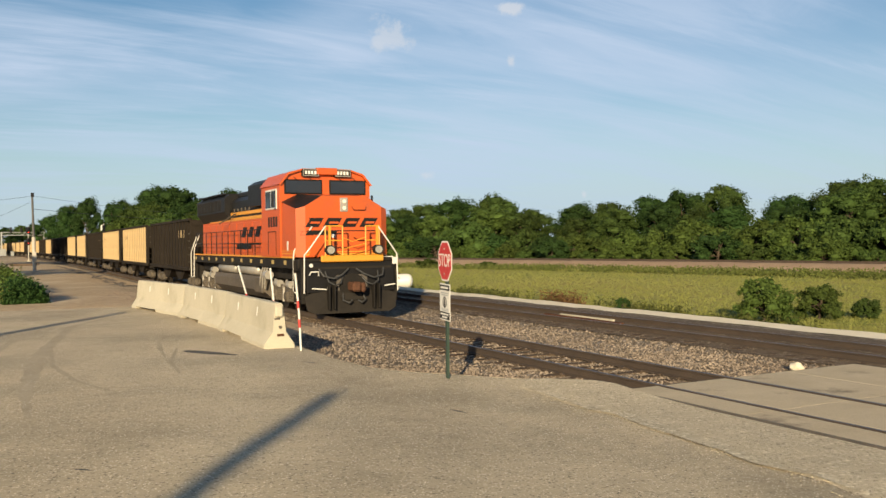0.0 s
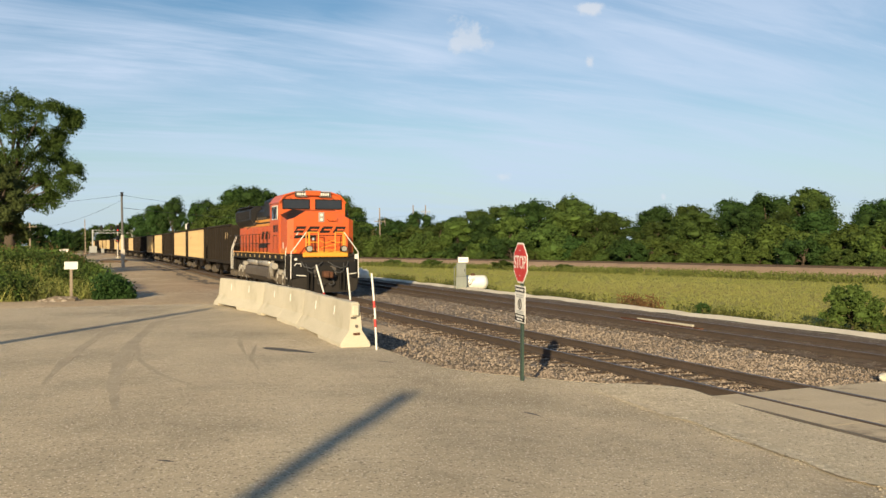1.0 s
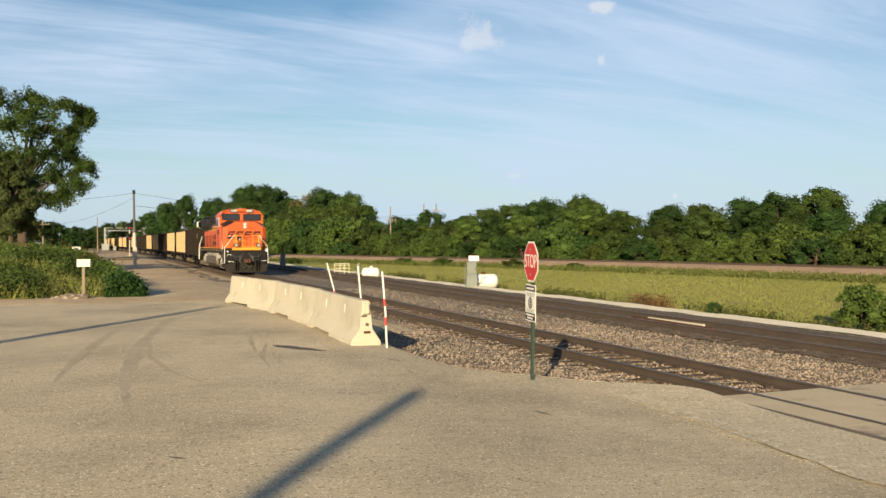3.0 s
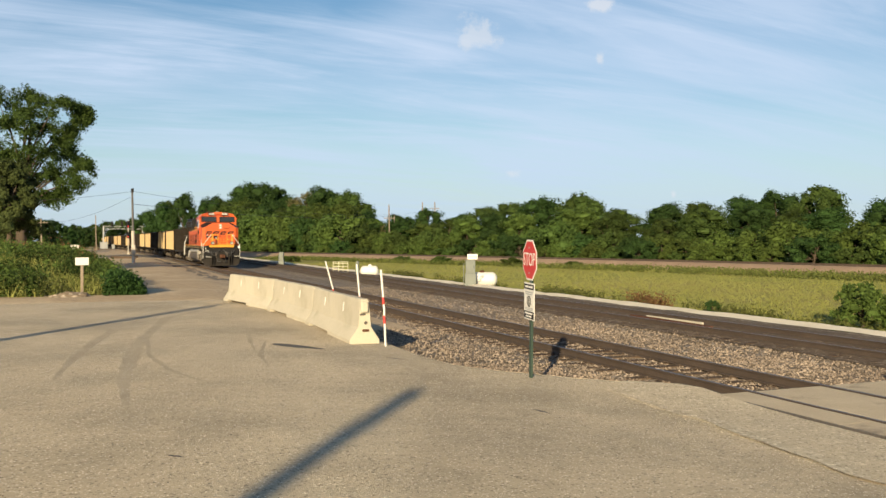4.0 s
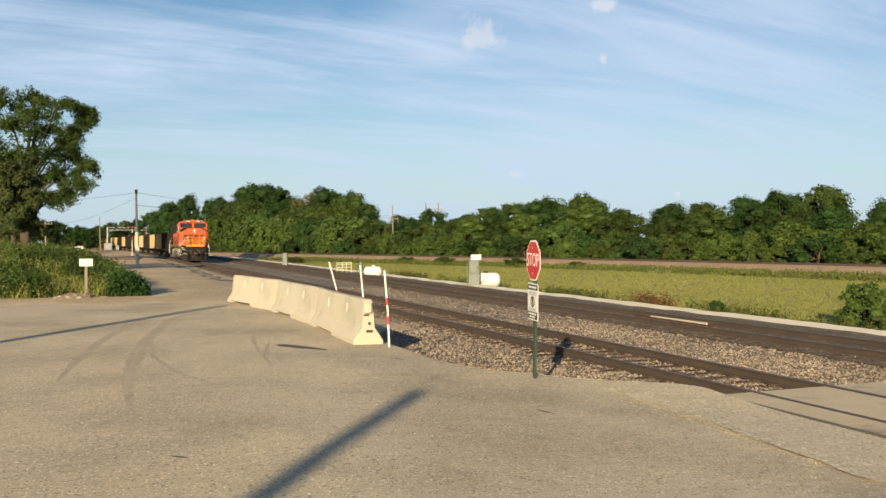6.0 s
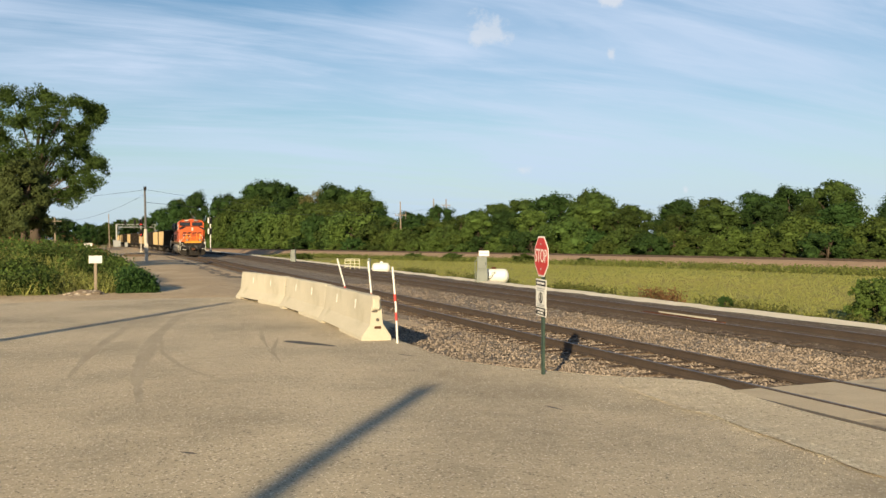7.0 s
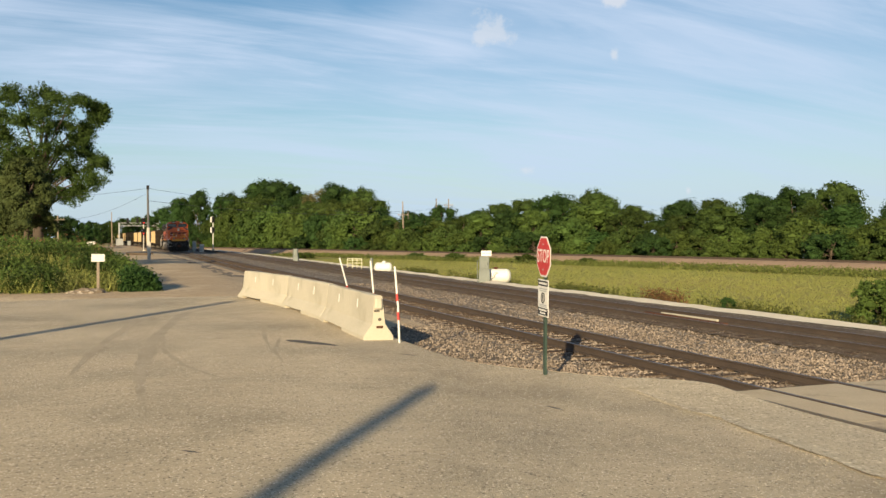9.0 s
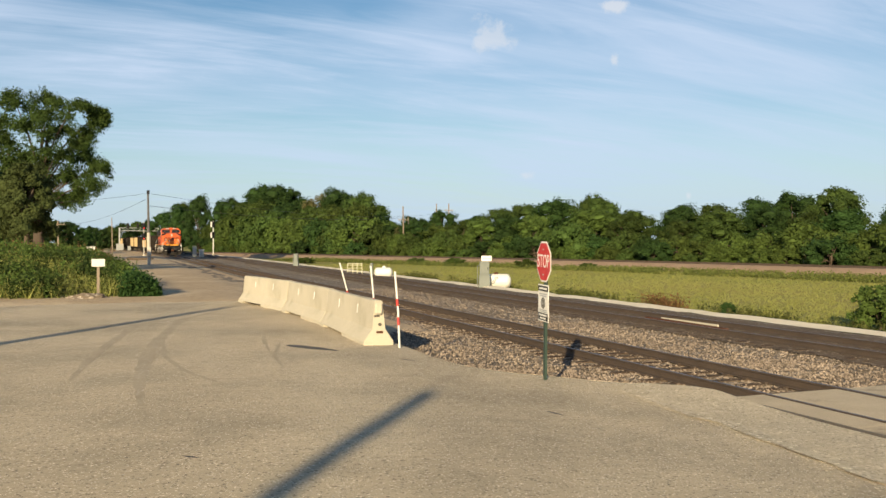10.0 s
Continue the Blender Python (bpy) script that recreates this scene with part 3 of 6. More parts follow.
def plant(name, meshes, m, label, category, group, scale=(1, 1, 1)):
    t = thing(name, label, category, None, group)
    t.matrix_basis = m @ Matrix.Diagonal((*scale, 1))
    for nm, me in zip(("trunk", "crown"), meshes):
        part(nm, me, None, t)
    return t


KINDS = [tree_parts(11, 10, 4.2, 0.7, 28, 64, 0.118, M["leaf"]), tree_parts(12, 10, 4.0, 0.7, 28, 64, 0.118, M["leaf_mid"]),
         tree_parts(13, 10, 4.6, 0.5, 28, 64, 0.118, M["leaf_light"]), tree_parts(14, 10, 3.9, 0.7, 28, 64, 0.118, M["leaf"]),
         tree_parts(15, 10, 3.7, 1.4, 24, 52, 0.12, M["leaf_dry"], False), tree_parts(16, 10, 4.3, 0.5, 28, 64, 0.118, M["leaf_mid"])]
SHRUBS = [tree_parts(21, 3.4, 2.4, 0.1, 16, 50, 0.11, M["leaf_light"]), tree_parts(22, 4.0, 2.6, 0.1, 16, 50, 0.11, M["leaf"]),
          tree_parts(23, 2.8, 2.2, 0.1, 14, 50, 0.11, M["leaf_mid"])]


# the woods' skyline as seen across the meadow: bearing in degrees, rise per metre of distance
SKYLINE = [(1.71, 0.0246), (3.26, 0.0352), (4.97, 0.0511), (6.53, 0.0446), (7.76, 0.0562), (9.89, 0.0598), (11.69, 0.0518), (12.6, 0.0526), (14.25, 0.0567),
           (15.72, 0.0497), (16.82, 0.0265), (18.31, 0.0304), (19.79, 0.0266), (21.28, 0.0369), (22.39, 0.0291), (24.24, 0.0382), (25.72, 0.0471), (28.65, 0.043),
           (30.47, 0.0504), (32.44, 0.042), (33.2, 0.032), (34.9, 0.037), (38.0, 0.043), (40.17, 0.047), (42.45, 0.049), (44.9, 0.0515), (48.98, 0.045), (50.25, 0.0544),
           (51.19, 0.0602), (53.32, 0.0587), (54.16, 0.0551)]


def skyline(x, y):
    """How high the woods stand at a place."""
    rise = float(np.interp(math.degrees(math.atan2(x, y)), [a for a, r in SKYLINE], [r for a, r in SKYLINE]))
    return 2.4 + rise * math.hypot(x, y)


def wood_edge():
    """The woods behind the branch line: pale shrubs in front, darker trees behind, higher to the back."""
    rng = random.Random(8)
    y = -22.0
    while y < 232:
        x = far_x(y)
        for off, spread, share, kinds in ((15.5, 1.8, 0.82, (0, 1, 2, 3, 5)), (23, 2.5, 1.0, (0, 3, 1, 5, 0))):
            px, py = x + off + rng.uniform(-spread, spread), y + 0.3 * off + rng.uniform(-2.5, 2.5)
            k = rng.choice(kinds) if rng.random() > 0.04 else 4
            z = float(ground_z(px, py)) - 0.1
            tall = max(2.5, (skyline(px, py) - z) * share * rng.uniform(0.92, 1.07)) / 10.0
            wide = (0.42 + 0.7 * tall) * rng.uniform(1.0, 1.25)
            plant("tree", KINDS[k], pose(px, py, z, 0, 0, rng.uniform(0, 360)),
                  "leafy green broadleaf tree in the woods behind the branch line" if k != 4 else "half-bare olive tree in the woods behind the branch line", "tree", "trees of the woods", (wide, wide, tall))
        y += 6.2
    y = -18.0
    while y < 226:
        for off in (6.4, 10.2):
            px, py = far_x(y) + off + rng.uniform(-0.9, 1.2), y + 0.3 * off + rng.uniform(-1.5, 1.5)
            z = float(ground_z(px, py)) - 0.05
            k = rng.choice((0, 0, 1, 2, 2))
            s = rng.uniform(0.6, 1.0) if off < 8 else max(0.8, (skyline(px, py) - z) * rng.uniform(0.42, 0.68) / (3.4, 4.0, 2.8)[k])
            wide = s * 1.25 if off < 8 else (0.6 + 0.55 * s) * rng.uniform(1.0, 1.35)
            plant("shrub", SHRUBS[k], pose(px, py, z, 0, 0, rng.uniform(0, 360)),
                  "dense pale green shrub at the foot of the woods" if k == 0 else "dense green shrub at the foot of the woods", "shrub", "shrubs along the woods", (wide, wide, s))
        y += 4.4


wood_edge()


# ---------------------------------------------------------------- train
def train_pose(back, t):
    """Where the point of the train that lies so far behind its front stands at t."""
    y = 26.8 + 13.5 * t + 0.03 * t * t + back
    return pose(TRACK_1 + 0.06 - bend(y), y, 0, 0, 0, math.degrees(math.atan(0.00032 * max(0, y - 100))))


TRAIN = []   # things with their distance behind the front
WHEELS = []  # axles with their place on the thing and their radius


def plate(bm, corners, thick):
    """A flat piece with the given corners, thickened along its normal to both sides."""
    c = [Vector(p) for p in corners]
    n = (c[1] - c[0]).cross(c[2] - c[0]).normalized() * thick / 2
    a, b = [bm.verts.new(p - n) for p in c], [bm.verts.new(p + n) for p in c]
    k = len(c)
    faces = [bm.faces.new(a[::-1]), bm.faces.new(b)] + [bm.faces.new((a[i], a[(i + 1) % k], b[(i + 1) % k], b[i])) for i in range(k)]
    bmesh.ops.recalc_face_normals(bm, faces=faces)
    return bm


def pieces(name, boxes, mat_, parent, label="", bevel=0.0):
    """One part for each box."""
    for b in boxes:
        part(name, box(B(), *b, bevel), mat_, parent, label)


def wheelset(parent, y, radius, gauge=0.76):
    bm = B()
    tube(bm, [(-gauge - 0.1, 0, 0), (gauge + 0.1, 0, 0)], 0.09, 8)
    for s in (-1, 1):
        disc(bm, (s * gauge, 0, 0), (1, 0, 0), radius, 0.12, 22)
        disc(bm, (s * (gauge - 0.06), 0, 0), (1, 0, 0), radius + 0.03, 0.03, 22)
        disc(bm, (s * (gauge + 0.065), 0, 0), (1, 0, 0), radius * 0.35, 0.06, 12)
        box(bm, s * (gauge + 0.07) - 0.012, s * (gauge + 0.07) + 0.012, -radius * 0.7, radius * 0.7, -0.04, 0.04)
    o = part("wheelset", bm, M["wheel"], parent, "pair of worn steel wheels")
    o.matrix_basis = pose(0, y, radius)
    WHEELS.append((o, y, radius))
    return o


def truck(parent, y0, y1, axles, radius, big):
    """A bogie: side frames, springs, journal boxes, brake gear."""
    tr = part("truck", tube(B(), [(-0.9, (y0 + y1) / 2, radius + 0.05), (0.9, (y0 + y1) / 2, radius + 0.05)], 0.14, 8), M["frame_black"], parent, "grimy steel bogie")
    for s in (-1, 1):
        x = s * 1.08
        bm = B()
        mid = (y0 + y1) / 2
        if big:
            prism(bm, [(y0, radius + 0.12), (y0 + 0.3, radius + 0.4), (y1 - 0.3, radius + 0.4), (y1, radius + 0.12), (y1 - 0.4, radius + 0.02), (mid, radius - 0.1), (y0 + 0.4, radius + 0.02)], "x", x - 0.09, x + 0.09)
        else:
            prism(bm, [(y0, radius - 0.1), (y0, radius + 0.12), (mid - 0.35, radius + 0.28), (mid + 0.35, radius + 0.28), (y1, radius + 0.12), (y1, radius - 0.1), (mid + 0.45, radius - 0.22), (mid - 0.45, radius - 0.22)], "x", x - 0.07, x + 0.07)
        part("side_frame", bm, M["steel"], tr, "dusty cast-steel side frame")
        for a in axles:
            bm = B()
            box(bm, x - 0.14, x + 0.14, a - 0.19, a + 0.19, radius - 0.2, radius + 0.18, 0.04)
            disc(bm, (x + s * 0.15, a, radius), (1, 0, 0), 0.13, 0.06, 10)
            part("journal_box", bm, M["steel"], tr)
        gaps = [(a + b) / 2 for a, b in zip(axles, axles[1:])]
        for gy in gaps:
            for dy in ((-0.28, 0.0, 0.28) if big else (-0.16, 0.0, 0.16)):
                bm = B()
                tube(bm, [(x + s * 0.08, gy + dy, radius - 0.16 + 0.02 * k) for k in range(20)], [0.06 if k % 4 < 2 else 0.088 for k in range(20)], 8)
                part("spring", bm, M["steel"], tr)
        if big:
            bm = B()
            for a in axles:
                tube(bm, [(x + s * 0.12, a - 0.45, radius + 0.35), (x + s * 0.12, a - 0.1, radius + 0.55), (x + s * 0.12, a + 0.35, radius + 0.3)], 0.045, 6)
                tube(bm, [(x + s * 0.1, a + 0.36, 0.32), (x + s * 0.1, a + 0.3, radius + 0.35)], 0.05, 6)
                disc(bm, (x + s * 0.1, a - 0.42, radius + 0.42), (0, 1, 0), 0.13, 0.3, 10)
            part("brake_gear", bm, M["silver"], tr, "brake cylinders and rods")
    return tr


def bars(name, parent, rows, mat_, plane, thick=0.008, label=""):
    """Plain slanted bars for writing on a plane: ("y", y) faces the front, ("x", x) faces the side. Rows: u0, u1, w0, w1, slant."""
    for u0, u1, w0, w1, sl in rows:
        axis, at = plane
        o = [(u0, w0), (u1, w0), (u1 + sl, w1), (u0 + sl, w1)]
        part(name, prism(B(), o, axis, at - thick / 2, at + thick / 2), mat_, parent, label)


def locomotive():
    t = thing("locomotive", "orange and black diesel freight locomotive with white handrails", "locomotive")
    # underframe
    bm = B()
    box(bm, -1.5, 1.5, 0.95, 17.4, 1.5, 1.82, 0.02)
    box(bm, -1.1, 1.1, 1.6, 17.2, 1.1, 1.5)
    part("frame", bm, M["frame_black"], t, "grimy black underframe")
    pieces("reflector", [(s * 1.502 - 0.006, s * 1.502 + 0.006, 2.2 + 1.45 * k, 2.48 + 1.45 * k, 1.62, 1.76) for k in range(11) for s in (-1, 1)], M["reflector"], t)
    pieces("sill_stripe", [(s * 1.5 - 0.008, s * 1.5 + 0.008, 1.3, 17.3, 1.84, 1.9) for s in (-1, 1)], M["yellow"], t)
    # nose
    ring = [(-1.5, 2.7, 3.72), (-1.5, 1.14, 3.44), (-1.25, 0.95, 3.52), (1.25, 0.95, 3.52), (1.5, 1.14, 3.44), (1.5, 2.7, 3.72)]
    bm = B()
    lo = [bm.verts.new((x, y, 1.88)) for x, y, z in ring]
    hi = [bm.verts.new(p) for p in ring]
    back = [bm.verts.new((x, 2.7, 4.0)) for x in (-0.95, 0.95)]
    crest = [bm.verts.new((x, 0.95, 3.86)) for x in (-0.72, 0.72)]
    for i in range(5):
        bm.faces.new((lo[i], lo[i + 1], hi[i + 1], hi[i]))
    bm.faces.new((hi[2], hi[3], crest[1], crest[0]))
    bm.faces.new((crest[0], crest[1], back[1], back[0]))
    bm.faces.new(lo[::-1])
    bmesh.ops.recalc_face_normals(bm, faces=bm.faces[:])
    part("nose", bm, M["orange"], t, "broad orange nose")
    for s, i, j, k in ((-1, 0, 1, 2), (1, 5, 4, 3)):
        bm = B()
        a, b, c = (Vector(ring[q]) for q in (i, j, k))
        d, e = Vector((s * 0.95, 2.7, 4.0)), Vector((s * 0.72, 0.95, 3.86))
        for tri in ((a, b, c), (a, c, e), (a, e, d)):
            f = bm.faces.new([bm.verts.new(p + Vector((0, 0, 0.003))) for p in tri])
            if f.normal.z < 0:
                f.normal_flip()
        part("anti_glare_panel", bm, M["black"], t, "matt black panels on the nose top")
    pieces("nose_stripe", [(-1.25, 1.25, 0.938, 0.95, z, z + w) for z, w in ((1.93, 0.05), (2.02, 0.03))] +
           [(sx * 1.503 - 0.006, sx * 1.503 + 0.006, 1.14, 4.95, z, z + w) for z, w in ((1.97, 0.04), (2.06, 0.03)) for sx in (-1.0, 1.0)], M["yellow"], t, "thin yellow line round the base of the nose")
    # cab
    bm = B()
    prism(bm, [(-1.55, 1.88), (-1.55, 4.3), (-1.28, 4.66), (-0.8, 4.82), (0.8, 4.82), (1.28, 4.66), (1.55, 4.3), (1.55, 1.88)], "y", 2.7, 4.95)
    part("cab", bm, M["orange"], t, "orange cab")
    bm = B()
    prism(bm, [(-1.6, 4.32), (-1.3, 4.71), (-0.8, 4.87), (0.8, 4.87), (1.3, 4.71), (1.6, 4.32), (1.54, 4.3), (1.26, 4.655), (0.8, 4.815), (-0.8, 4.815), (-1.26, 4.655), (-1.54, 4.3)], "y", 2.58, 5.0)
    part("cab_roof", bm, M["orange"], t, "orange cab roof with a short visor")
    bm = B()
    box(bm, -0.1, 0.12, 3.4, 3.75, 4.86, 4.97, 0.02)
    part("horn_box", bm, M["grey_metal"], t)
    for u0, u1 in ((-1.4, -0.12), (0.12, 1.4)):
        w = part("windshield", box(B(), u0, u1, 2.66, 2.71, 4.0, 4.5, 0.02), M["black"], t, "black rubber windshield frame")
        part("pane", box(B(), u0 + 0.05, u1 - 0.05, 2.648, 2.664, 4.05, 4.45), M["glass"], w, "dark windshield glass")
        bm = B()
        for q in (0.3, 0.8):
            tube(bm, [(u0 + q, 2.62, 4.58), (u0 + q + 0.17, 2.63, 4.44)], 0.012, 5)
        part("wiper", bm, M["black"], w)
    bm = B()
    box(bm, -0.36, 0.36, 2.5, 2.7, 4.66, 4.9, 0.03)
    part("roof_visor", bm, M["orange"], t)
    for u in (-0.55, 0.55):
        nb = part("number_board", box(B(), u - 0.28, u + 0.28, 2.52, 2.7, 4.6, 4.86, 0.02), M["black"], t, "black number board")
        bars("number_bar", nb, [(u - 0.2 + 0.105 * k, u - 0.13 + 0.105 * k, 4.67, 4.79, 0.0) for k in range(4)], M["white"], ("y", 2.512))
        bars("board_rim", nb, [(u - 0.26, u + 0.26, z, z + 0.018, 0.0) for z in (4.61, 4.832)] + [(q, q + 0.018, 4.628, 4.832, 0.0) for q in (u - 0.26, u + 0.242)], M["lamp_case"], ("y", 2.513))
    # headlight pair with its pale surround
    h = part("headlight", box(B(), -0.13, 0.13, 0.92, 0.965, 3.34, 3.8, 0.02), M["lamp_case"], t, "pale grey headlight housing")
    for z in (3.46, 3.68):
        part("lamp", disc(B(), (0, 0.912, z), (0, 1, 0), 0.062, 0.03, 14), M["headlight"], h, "lit headlight")
    # nose letters and swoosh as plain shapes
    shapes = [(-1.3 + 0.6 * k, -0.84 + 0.6 * k, 2.84, 3.14, 0.3) for k in range(4)]
    inner = [(-1.1 + 0.6 * k, -0.8 + 0.6 * k, 2.955, 3.02, 0.05) for k in range(4)]

    def on_nose(u):
        """y of the nose's skin at u across."""
        a = abs(u)
        return 0.95 if a <= 1.25 else 0.95 + (a - 1.25) / 0.25 * 0.19
    for rows, mt, lift, nm in ((shapes, M["black"], 0.006, "nose_emblem"), (inner, M["orange"], 0.009, "emblem_inset"),
                               ([(-1.4, 1.05, 2.70, 2.735, 0.1), (-1.4, -0.3, 2.58, 2.7, 0.12)], M["black"], 0.006, "emblem_swoosh")):
        for u0, u1, w0, w1, sl in rows:
            bm = B()
            cuts = [u0] + [c for c in (-1.25, 1.25) if u0 < c < u1] + [u1]
            for a, b in zip(cuts, cuts[1:]):
                q = [(a, w0), (b, w0), (b + sl * 0.6, w1), (a + sl * 0.6, w1)]
                bm.faces.new([bm.verts.new((u, on_nose(u) - lift, w)) for u, w in q])
            part(nm, bm, mt, t)
    bm = B()
    tube(bm, [(0.3, 0.9, 2.5), (0.45, 0.88, 2.4), (0.8, 0.88, 2.4), (0.9, 0.9, 2.5)], 0.014, 5)
    part("grab_iron", bm, M["black"], t)
    bm = B()
    tube(bm, [(0.25, 0.9, 3.5), (0.3, 0.88, 3.4), (0.68, 0.88, 3.4), (0.72, 0.9, 3.5)], 0.012, 5)
    part("grab_iron", bm, M["black"], t)
    bm = B()
    prism(bm, [(-1.15, 1.92), (-0.45, 1.92), (-0.45, 2.55), (-1.0, 2.6)], "y", 0.93, 0.948)
    part("nose_hatch", bm, M["orange"], t)
    part("nose_sticker", box(B(), -0.42, -0.3, 0.935, 0.945, 2.5, 2.62), M["white"], t, "small white sticker")
    part("lower_panel", box(B(), -1.3, 1.32, 0.33, 0.345, 1.5, 1.56), M["plow"], t)
    part("classification_lamp", disc(B(), (-1.3, 0.3, 1.62), (0, 1, 0), 0.06, 0.04, 10), M["white"], t, "white step lamp")
    part("step_plate", box(B(), 1.34, 1.52, 0.28, 0.3, 1.62, 1.84), M["white"], t, "white plate by the steps")
    # flat dark plate draws the shaded opening behind the coupler; nothing is cut out
    part("pilot_gap", box(B(), -0.5, 0.5, 0.3, 0.338, 0.62, 1.3), M["tar"], t)
    for u in (-0.72, 0.82):
        part("lamp_stalk", box(B(), u - 0.035, u + 0.035, 0.22, 0.28, 1.9, 2.86), M["yellow"], t, "yellow gate upright behind the ditch light")
    # cab side
    for s in (-1, 1):
        w = part("cab_window", box(B(), s * 1.56 - 0.02, s * 1.56 + 0.02, 3.0, 4.35, 3.5, 4.2, 0.02), M["white"], t, "pale cab window frame")
        for a, b in ((3.06, 3.62), (3.68, 4.29)):
            part("pane", box(B(), s * 1.578 - 0.01, s * 1.578 + 0.01, a, b, 3.56, 4.14), M["glass"], w, "dark window glass")
        part("mirror", box(B(), s * 1.72 - 0.02, s * 1.72 + 0.02, 2.85, 3.0, 3.55, 4.0, 0.02), M["black"], t)
        bars("cab_number_bar", t, [(3.0 + 0.3 * k, 3.2 + 0.3 * k, 2.9, 3.25, 0.0) for k in range(4)], M["black"], ("x", s * 1.553))
        bars("cab_side_panel", t, [(1.95, 2.1, 2.1, 2.4, 0.0)], M["white"], ("x", s * 1.503))
        bm = B()
        for y in (3.15, 4.1):
            box(bm, s * 1.553 - 0.008, s * 1.553 + 0.008, y, y + 0.03, 1.95, 2.75)
        box(bm, s * 1.553 - 0.008, s * 1.553 + 0.008, 3.15, 4.13, 2.72, 2.75)
        part("cab_door_line", bm, M["black"], t)
    # long hood
    hood = part("hood", prism(B(), [(-1.15, 1.88), (-1.15, 3.3), (1.15, 3.3), (1.15, 1.88)], "y", 4.95, 16.9), M["orange"], t, "orange long hood")
    pieces("hood_door", [(s * 1.158 - 0.012, s * 1.158 + 0.012, 5.3 + 1.25 * k, 6.4 + 1.25 * k, 2.0, 3.2) for k in range(9) for s in (-1, 1)], M["orange"], hood, "", 0.01)
    pieces("hood_stripe", [(s * 1.15 - 0.02, s * 1.15 + 0.02, 4.95, 15.2, z, z + 0.13) for z in (3.3, 3.52) for s in (-1, 1)], M["yellow"], hood, "yellow stripe under the black top")
    bm = B()
    prism(bm, [(-1.13, 3.3), (-1.13, 4.1), (-0.9, 4.3), (0.9, 4.3), (1.13, 4.1), (1.13, 3.3)], "y", 4.95, 16.9)
    part("hood_top", bm, M["black"], hood, "black upper hood")
    bm = B()
    prism(bm, [(-1.35, 3.75), (-1.35, 4.55), (-1.1, 4.72), (1.1, 4.72), (1.35, 4.55), (1.35, 3.75)], "y", 5.0, 7.6)
    box(bm, -0.9, 0.9, 7.6, 11.2, 4.28, 4.5, 0.05)
    part("equipment_hatch", bm, M["black"], hood, "black roof hatches")
    bm = B()
    prism(bm, [(-1.13, 3.3), (-1.42, 3.7), (-1.42, 4.28), (-1.2, 4.46), (1.2, 4.46), (1.42, 4.28), (1.42, 3.7), (1.13, 3.3)], "y", 11.2, 16.8)
    part("radiator", bm, M["black"], hood, "flared black radiator section")
    pieces("radiator_hatch", [(-1.4, 1.4, 11.8 + 0.82 * k, 12.45 + 0.82 * k, 4.45, 4.52) for k in range(6)], M["black"], hood, "", 0.02)
    pieces("radiator_grille", [(s * 1.422 - 0.012, s * 1.422 + 0.012, 11.9 + 0.68 * k, 12.45 + 0.68 * k, 3.76, 4.24) for k in range(7) for s in (-1, 1)], M["frame_black"], hood, "", 0.01)
    for s in (-1, 1):
        part("brace_rod", tube(B(), [(s * 1.2, 10.2, 3.6), (s * 1.55, 11.6, 3.2)], 0.03, 5), M["steel"], hood)
    pieces("lifting_lug", [(s * 1.16 - 0.02, s * 1.16 + 0.02, 8.2 + 0.6 * k, 8.26 + 0.6 * k, 3.68, 3.8) for k in range(6) for s in (-1, 1)], M["steel"], hood)
    side = [(5.7 + 1.05 * k, 6.3 + 1.05 * k, 2.6, 3.0, -0.35) for k in range(4)]
    for s in (-1, 1):
        bars("hood_emblem", hood, side, M["black"], ("x", s * 1.178))
        bars("hood_swoosh", hood, [(6.6, 10.3, 2.3, 2.36, -0.1), (8.0, 10.3, 2.12, 2.3, -0.15)], M["black"], ("x", s * 1.178))
    # front platform, plow, coupler
    bm = B()
    box(bm, -1.45, 1.45, 0.3, 1.0, 1.74, 1.84, 0.01)
    part("front_platform", bm, M["frame_black"], t)
    bm = B()
    box(bm, -1.0, 1.02, 0.2, 0.31, 1.72, 1.93, 0.03)
    part("anticlimber", bm, M["yellow"], t, "yellow anticlimber plate")
    bm = B()
    box(bm, -1.42, 1.42, 0.34, 0.5, 0.75, 1.74, 0.02)
    for s in (-1, 1):
        box(bm, s * 1.2 - 0.25, s * 1.2 + 0.25, 0.5, 1.35, 0.55, 1.7, 0.02)
    part("pilot_plate", bm, M["black"], t, "black pilot plate")
    bm = B()
    outline = [(-1.5, 0.62), (-1.42, 0.2), (-1.2, 0.09), (1.2, 0.09), (1.42, 0.2), (1.5, 0.62), (1.15, 0.8), (0.45, 0.8), (0.35, 0.5), (-0.35, 0.5), (-0.45, 0.8), (-1.15, 0.8)]
    fr, bk = [], []
    for x, z in outline:
        fr.append(bm.verts.new((x, 0.05 + 0.14 * abs(x) + 0.22 * (z - 0.09), z)))
        bk.append(bm.verts.new((x, 0.13 + 0.14 * abs(x) + 0.22 * (z - 0.09), z)))
    n = len(outline)
    for i in range(n):
        bm.faces.new((fr[i], fr[(i + 1) % n], bk[(i + 1) % n], bk[i]))
    for ringv in (fr, bk[::-1]):
        bm.faces.new(ringv)
    bmesh.ops.triangulate(bm, faces=[f for f in bm.faces if len(f.verts) > 4])
    bmesh.ops.recalc_face_normals(bm, faces=bm.faces[:])
    part("plow", bm, M["plow"], t, "scuffed black snow plow")
